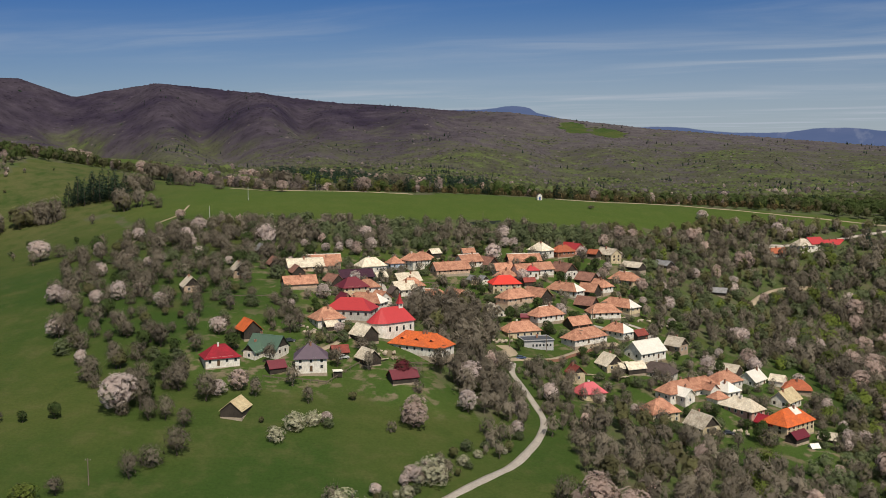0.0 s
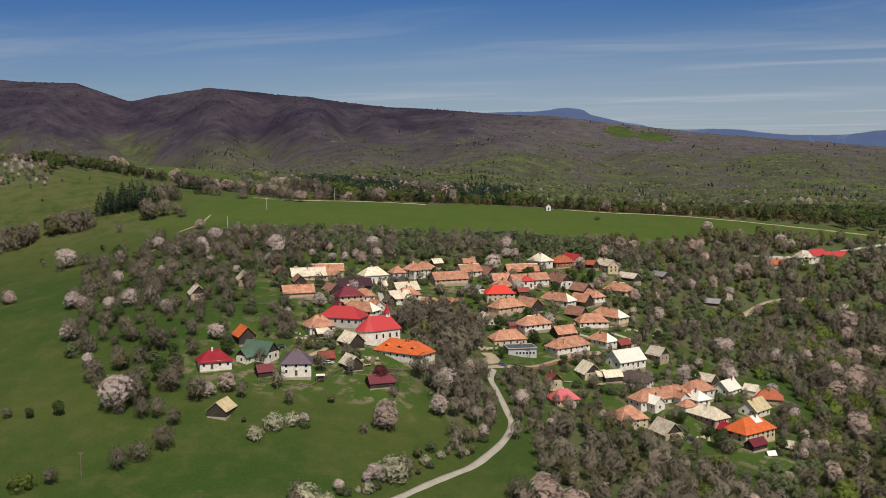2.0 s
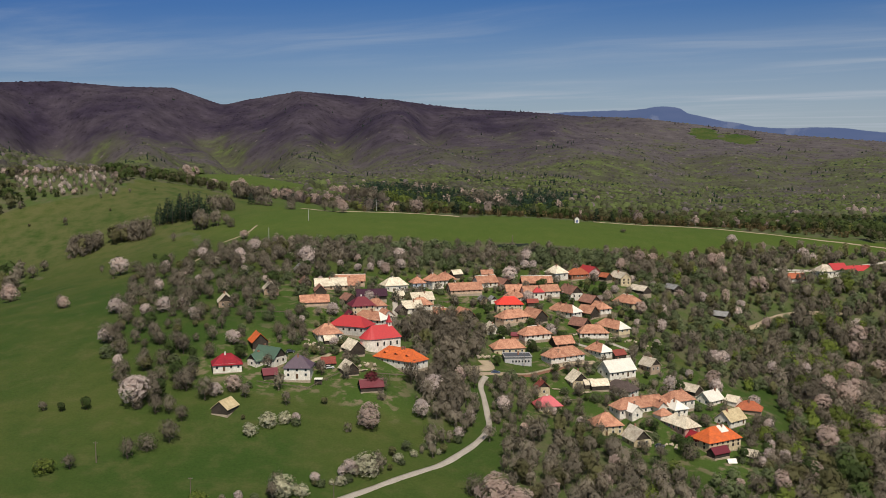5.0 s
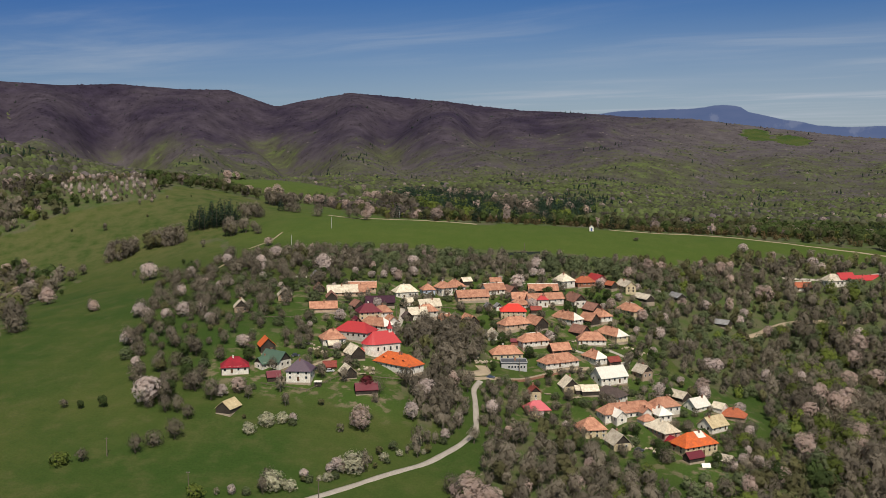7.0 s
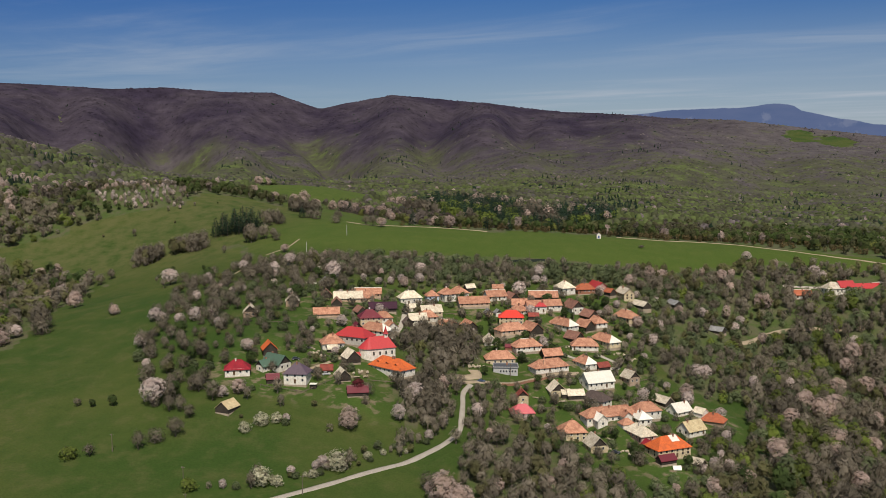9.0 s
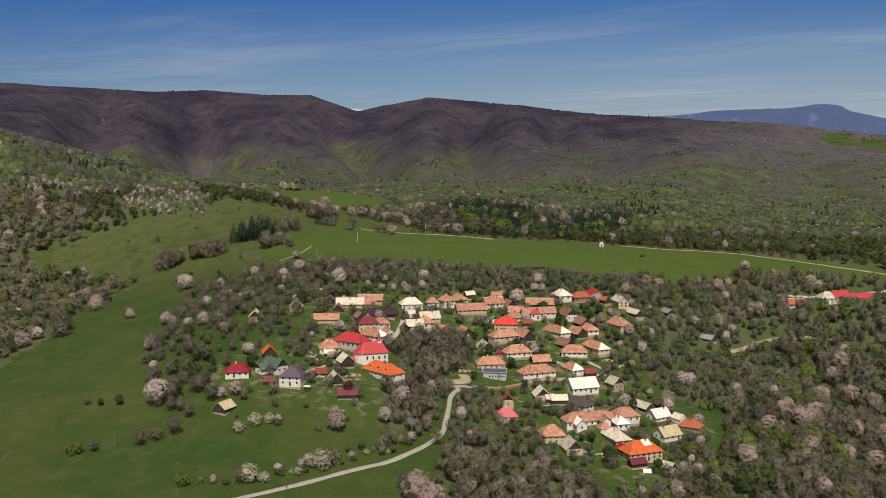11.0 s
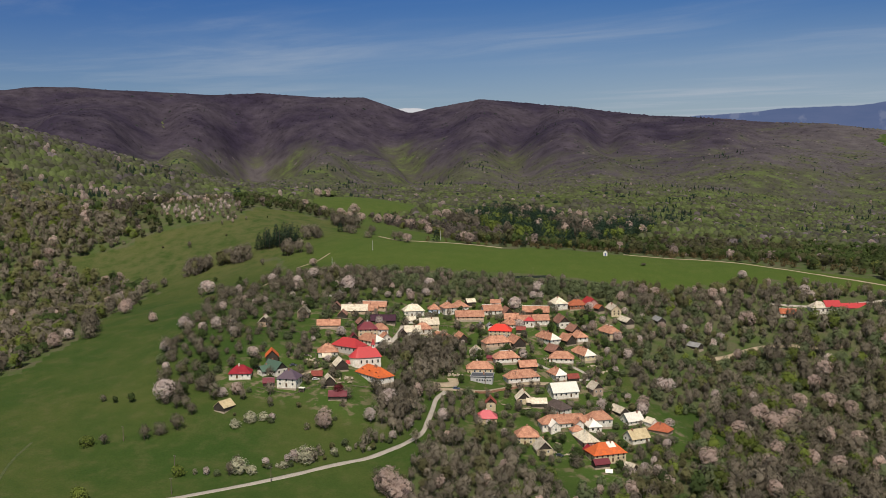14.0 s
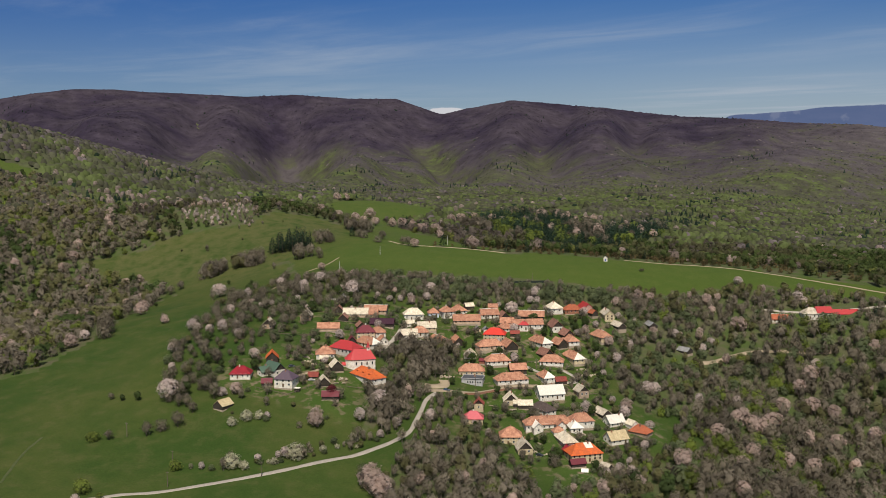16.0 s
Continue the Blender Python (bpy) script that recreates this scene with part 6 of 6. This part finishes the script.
def far_woods():
    """The wooded hills behind: many small clumps, coarser with distance, sorted by kind."""
    rng = np.random.default_rng(77)
    px, py = [], []
    r = 640.0
    while r < 4600:
        gap = 9.0 + max(0.0, r - 1080) * 0.012
        az = np.arange(-54, 34, math.degrees(gap / r))
        a = np.radians(az + rng.uniform(-0.45, 0.45, len(az)) * math.degrees(gap / r))
        rr = r + rng.uniform(-0.45, 0.45, len(az)) * gap
        px.append(VIEW[0] + rr * np.sin(a)), py.append(VIEW[1] + rr * np.cos(a))
        r += gap
    x, y = np.concatenate(px), np.concatenate(py)
    keep = wooded(x, y) > 0.5
    keep &= (y > 655) | (x < -330)
    for ring in (BELT, RAVINE, WEST_WOOD, SPRUCES, WHITE_SCRUB):
        keep &= ~inside(x, y, ring)
    x, y = x[keep], y[keep]
    z = height(x, y)
    dist = np.hypot(x - VIEW[0], y - VIEW[1])
    az = np.degrees(np.arctan2(x - VIEW[0], y - VIEW[1]))
    u = rng.uniform(0, 1, len(x))
    green = fbm(x, y, 160, 12) + 0.3 * (u - 0.5) + 0.10 * ease(-16, 0, az)
    kind = np.full(len(x), "b")
    kind[green > 0.45] = "m"
    kind[green > 0.63] = "g"
    kind[u > 0.96] = "y"
    kind[(rng.uniform(0, 1, len(x)) > 0.978)] = "p"
    spruce = fbm(x, y, 110, 19) + 0.2 * (u - 0.5) > np.where(dist < 1400, 0.76, 0.735)
    kind[spruce] = "k"
    kind[(np.hypot((x + 560) / 150, (y - 800) / 60) < 1) & (u > 0.82)] = "p"
    kind[inside(x, y - 34, BACK_FIELD) & (x > -150) & (u < 0.8)] = "s"
    # past the near woods only the spruces and the blossom stand out of the canopy
    far = dist > 1060
    lone = rng.uniform(0, 1, len(x))
    stand = (kind == "k") | ((kind == "p") & ((lone < 0.25) & (dist < 2600) & (z < 130) | (dist < 1400) & (lone < 0.6)))
    ok = ~far | stand
    x, y, z, dist, kind = x[ok], y[ok], z[ok], dist[ok], kind[ok]
    z = z + np.where(dist > 1060, 3.0, 0.0)
    names = {"b": ("far_bare_woods", "leafless grey woods on the hills"), "m": ("far_budding_woods", "olive-green budding woods on the hills"), "g": ("far_green_woods", "fresh green woods on the hills"),
             "y": ("far_yellow_green_woods", "yellow-green trees on the hills"), "p": ("far_blossom_trees", "wild cherries in blossom among the woods"),
             "s": ("far_scrub", "ochre-brown leafless scrub along the top of the field"), "k": ("far_spruce_woods", "dark spruce stands on the hills")}
    for kk, (name, label) in names.items():
        sel = kind == kk
        X, Y, Z, D = x[sel], y[sel], z[sel], dist[sel]
        n = len(X)
        if n == 0:
            continue
        close = D < 1060
        if kk != "k":
            wood(name, X[close], Y[close], kk, (4, 6.5) if kk == "s" else (7, 11.5), 60 + ord(kk), label, 2, FAR)
        else:
            wood(name, X[close], Y[close], kk, (9, 14), 60 + ord(kk), label, 1, FAR)
        q = ~close
        m = int(q.sum())
        if m == 0:
            continue
        # past the near woods: spruces as cones and blossom as domes that stand out of the canopy
        tall = rng.uniform(7.0, 11.0, m) * (1.25 if kk == "k" else 1.0)
        wide = rng.uniform(4.0, 6.0, m) * (0.55 if kk == "k" else 0.8)
        v, f, per = domes(X[q], Y[q], Z[q], wide, tall, rng, ((0.45, 0.62), (1.0, 0.15)) if kk == "k" else ((0.6, 0.85), (1.0, 0.5), (0.7, 0.05)))
        me = mesh_of(name, v, f, FAR[kk], True)
        me.attributes.new("tone", "FLOAT", "POINT").data.foreach_set("value", np.repeat(rng.uniform(-0.3, 0.3, m), per).astype(np.float32))
        tagged(new(name, me), label, "woods", kind="stuff")


far_woods()


# ---------------------------------------------------------------- cars, poles and small things
def car(x, y, yaw, paint, label):
    """A parked car: body and cabin, windows, wheels with rims."""
    thing = tagged(new("car"), label, "car", "parked cars")
    thing.matrix_world = pose(x, y, ground_at(x, y) + 0.05, 0, 0, yaw)
    lac = material("paint_" + label.split()[0], paint, rough=0.3, amount=0.1, vary=0.05)
    bm = bmesh.new()
    side = [(-2.1, 0.35), (-2.15, 0.75), (-1.9, 0.92), (1.2, 0.95), (2.05, 0.78), (2.1, 0.35)]
    rows = [[bm.verts.new((px, py, pz)) for px, pz in side] for py in (-0.85, 0.85)]
    for i in range(len(side)):
        j = (i + 1) % len(side)
        bm.faces.new((rows[0][i], rows[0][j], rows[1][j], rows[1][i]))
    bm.faces.new(rows[0][::-1]), bm.faces.new(rows[1])
    bmesh.ops.bevel(bm, geom=bm.edges[:], offset=0.06, segments=1, affect="EDGES")
    part("body", bm, lac, thing)
    bm = bmesh.new()
    lo = [bm.verts.new((px, py, 0.93)) for px, py in ((-1.75, -0.78), (1.05, -0.78), (1.05, 0.78), (-1.75, 0.78))]
    hi = [bm.verts.new((px, py, 1.42)) for px, py in ((-1.35, -0.62), (0.35, -0.62), (0.35, 0.62), (-1.35, 0.62))]
    for i in range(4):
        bm.faces.new((lo[i], lo[(i + 1) % 4], hi[(i + 1) % 4], hi[i]))
    part("window_band", bm, GLASS, thing)
    bm = bmesh.new()
    box(bm, -1.38, 0.38, -0.64, 0.64, 1.415, 1.47)
    part("roof", bm, lac, thing)
    for px in (-1.35, 1.35):
        for py in (-0.8, 0.8):
            bm = bmesh.new()
            bmesh.ops.create_cone(bm, cap_ends=True, segments=14, radius1=0.33, radius2=0.33, depth=0.2, matrix=pose(px, py, 0.3, 90))
            w = part("wheel", bm, DARKROOF, thing)
            bm = bmesh.new()
            bmesh.ops.create_cone(bm, cap_ends=True, segments=10, radius1=0.2, radius2=0.2, depth=0.24, matrix=pose(px, py, 0.3, 90))
            part("rim", bm, STEEL, w)


car(-57.7, 362.9, 20, (0.05, 0.055, 0.065), "black car parked on the grass beside the track")
car(-36.3, 350.0, 25, (0.55, 0.55, 0.53), "silver car parked beside the red shed")
car(-43.0, 351.0, 60, (0.03, 0.035, 0.045), "dark blue car parked on the track")
car(104.3, 347.6, -12, (0.03, 0.03, 0.032), "dark grey car parked in the dirt yard")
car(31.9, 393.0, 15, (0.06, 0.09, 0.16), "blue car parked on the gravel yard")


def pole(x, y, tall, mat, label, arm=False):
    thing = tagged(new("utility_pole"), label, "pole", "poles")
    thing.matrix_world = pose(x, y, ground_at(x, y) - 0.3)
    bm = bmesh.new()
    bmesh.ops.create_cone(bm, cap_ends=True, segments=8, radius1=0.2, radius2=0.11, depth=tall, matrix=pose(0, 0, tall / 2))
    part("post", bm, mat, thing)
    if arm:
        bm = bmesh.new()
        box(bm, -0.8, 0.8, -0.06, 0.06, tall - 0.6, tall - 0.45)
        part("crossarm", bm, WOOD, thing)
        for px in (-0.7, 0, 0.7):
            bm = bmesh.new()
            bmesh.ops.create_cone(bm, cap_ends=True, segments=6, radius1=0.06, radius2=0.04, depth=0.22, matrix=pose(px, 0, tall - 0.34))
            part("insulator", bm, STEEL, thing)


pole(-123.2, 616.7, 8.5, STEEL, "pale concrete pole standing on the green field")
pole(-135.6, 566.0, 7.5, STEEL, "pale concrete pole standing on the green field")
pole(-98, 262, 8.0, WOOD, "weathered wooden power pole on the meadow", True)
pole(-56, 246, 8.0, WOOD, "weathered wooden power pole on the meadow", True)
pole(-45, 228, 8.0, WOOD, "weathered wooden power pole by the road", True)
pole(-9, 254, 8.0, WOOD, "weathered wooden power pole by the road", True)
pole(24, 588, 7.0, WOOD, "dark wooden pole beside the hedge", False)
pole(-90, 690, 9.0, STEEL, "pale pole beside the farm track", False)
for px, py in ((28, 405), (44, 410), (60, 419), (-28, 440), (-30, 470), (70, 452), (90, 462), (40, 494), (66, 500), (-46, 368)):
    pole(px, py, 7.5, WOOD, "wooden power pole in the village street", True)


def chapel():
    """The small white wayside chapel at the top of the field."""
    thing = tagged(new("wayside_chapel"), "tiny white wayside chapel with a dark roof on the field's crest", "chapel")
    thing.matrix_world = pose(65, 661, ground_at(65, 661), 0, 0, 8)
    bm = bmesh.new()
    box(bm, -1.6, 1.6, -1.5, 1.5, -0.6, 3.0)
    part("wall", bm, MATS["wall_white"], thing)
    bm = gable_mesh(3.2, 1.3, 3.0)
    part("gable", bm, MATS["wall_white"], thing, at=pose(0, 0, 3.0, 0, 0, 90))
    for s in (1, -1):
        bm = bmesh.new()
        slab(bm, ((-1.9 * s, -1.7, 2.75), (-1.9 * s, 1.7, 2.75), (0, 1.7, 4.45), (0, -1.7, 4.45)) if s < 0 else ((-1.9, 1.7, 2.75), (-1.9, -1.7, 2.75), (0, -1.7, 4.45), (0, 1.7, 4.45)), 0.1, 1, random.Random(1), 0)
        part("roof_slope", bm, MATS["roof_umber"], thing)
    bm = bmesh.new()
    box(bm, -0.55, 0.55, -1.56, -1.48, 0, 2.1)
    part("doorway", bm, material("blue_door", (0.05, 0.10, 0.28), rough=0.6), thing, "blue door")


chapel()


def fence(x0, y0, x1, y1, tall, mat, label, gap=2.2, solid=True):
    """A fence of posts and boards that follows the ground."""
    thing = tagged(new("fence"), label, "fence", "fences")
    thing.matrix_world = pose(x0, y0, 0)
    n = max(2, int(math.hypot(x1 - x0, y1 - y0) / gap))
    turn = math.degrees(math.atan2(y1 - y0, x1 - x0))
    step = math.hypot(x1 - x0, y1 - y0) / n
    post = box_mesh("post", -0.08, 0.08, -0.08, 0.08, -0.5, tall + 0.15, mat)
    rails = box_mesh("board", 0, step, -0.03, 0.03, 0.08 if solid else tall * 0.7, tall, mat)
    for i in range(n + 1):
        px, py = x0 + (x1 - x0) * i / n, y0 + (y1 - y0) * i / n
        z = ground_at(px, py)
        part("post", post, None, thing, at=pose(px - x0, py - y0, z, 0, 0, turn))
        if i < n:
            z2 = ground_at(x0 + (x1 - x0) * (i + 1) / n, y0 + (y1 - y0) * (i + 1) / n)
            part("board", rails, None, thing, at=pose(px - x0, py - y0, z, 0, -math.degrees(math.atan2(z2 - z, step)), turn))


DARKWOOD = material("dark_fence", (0.03, 0.04, 0.03), (0.02, 0.025, 0.02))
fence(12.0, 579.5, 34.5, 588.5, 1.9, DARKWOOD, "long dark green fence at the edge of the field")
fence(42, 397, 66, 417, 1.3, BRICK, "low red-brown wall along the village street")
fence(66, 417, 80, 427, 1.1, WOOD, "weathered plank fence along the village street")
for fx0, fy0, fx1, fy1 in ((-62, 330, -40, 328), (-40, 328, -30, 345), (60, 380, 78, 388), (78, 388, 92, 396), (-50, 372, -36, 366), (100, 425, 114, 440), (20, 476, 34, 470), (-12, 482, 6, 486), (60, 456, 82, 470),
                           (-90, 400, -70, 405), (84, 500, 104, 495), (112, 358, 128, 342), (-70, 440, -50, 446), (30, 450, 56, 452), (140, 392, 152, 384), (-16, 352, 0, 360)):
    fence(fx0, fy0, fx1, fy1, 1.1, WOOD, "grey weathered plank fence between gardens", 2.6, False)


def pavilion(x, y):
    thing = tagged(new("garden_shelter"), "small garden shelter with a pale flat roof", "shelter")
    thing.matrix_world = pose(x, y, ground_at(x, y), 0, 0, 10)
    bm = bmesh.new()
    box(bm, -1.7, 1.7, -1.4, 1.4, 2.1, 2.35)
    part("roof", bm, MATS["roof_ivory"], thing)
    bm = bmesh.new()
    box(bm, -1.4, 1.4, -0.9, 1.2, 0, 2.1)
    part("body", bm, MATS["wall_timber"], thing)
    for px in (-1.5, 1.5):
        bm = bmesh.new()
        box(bm, px - 0.08, px + 0.08, -1.3, -1.14, -0.3, 2.1)
        part("post", bm, WOOD, thing)


pavilion(-36.8, 334.5)


def pile(x, y, name, label, count, size, mat, seed, logs=False):
    """A heap of logs or rubble as one thing."""
    rng = random.Random(seed)
    thing = tagged(new(name), label, name.replace("_", " "))
    thing.matrix_world = pose(x, y, ground_at(x, y), 0, 0, rng.uniform(0, 180))
    for i in range(count):
        bm = bmesh.new()
        r = size * rng.uniform(0.6, 1.2)
        if logs:
            bmesh.ops.create_cone(bm, cap_ends=True, segments=7, radius1=r * 0.3, radius2=r * 0.27, depth=r * 4, matrix=pose(rng.gauss(0, size), rng.gauss(0, size * 0.6), r * 0.3 + rng.random() * size * 0.6, 0, 90, rng.gauss(0, 12)))
        else:
            bmesh.ops.create_icosphere(bm, subdivisions=1, radius=r * 0.6, matrix=pose(rng.gauss(0, size * 1.4), rng.gauss(0, size * 1.4), r * 0.15, rng.uniform(0, 90), rng.uniform(0, 90)))
            for v in bm.verts:
                v.co += Vector((rng.gauss(0, 0.1), rng.gauss(0, 0.1), rng.gauss(0, 0.1))) * r
        part("log" if logs else "rock", bm, mat, thing)


PALEWOOD = material("cut_wood", (0.42, 0.34, 0.24), (0.30, 0.24, 0.17), fine=5)
RUBBLE = material("pale_rubble", (0.46, 0.38, 0.28), (0.34, 0.27, 0.19), fine=3)
for i, (px, py) in enumerate(((64, 392), (66, 384), (60, 395), (74, 392), (-22, 352), (-18, 356), (100, 360), (95, 452), (87, 466))):
    pile(px, py, "wood_pile", "heap of pale cut logs lying on the grass", 7, 0.7, PALEWOOD, i, True)
for i, (px, py) in enumerate(((-50, 372), (-54, 377), (-46, 369), (-8, 455), (-2, 457), (96, 466), (104, 462), (100, 352), (108, 350), (118, 380), (22, 408), (20, 412), (25, 411), (-22, 360), (70, 462), (150, 350))):
    pile(px, py, "rubble_heap", "heap of pale rubble and earth", 8, 1.3, RUBBLE, 40 + i)
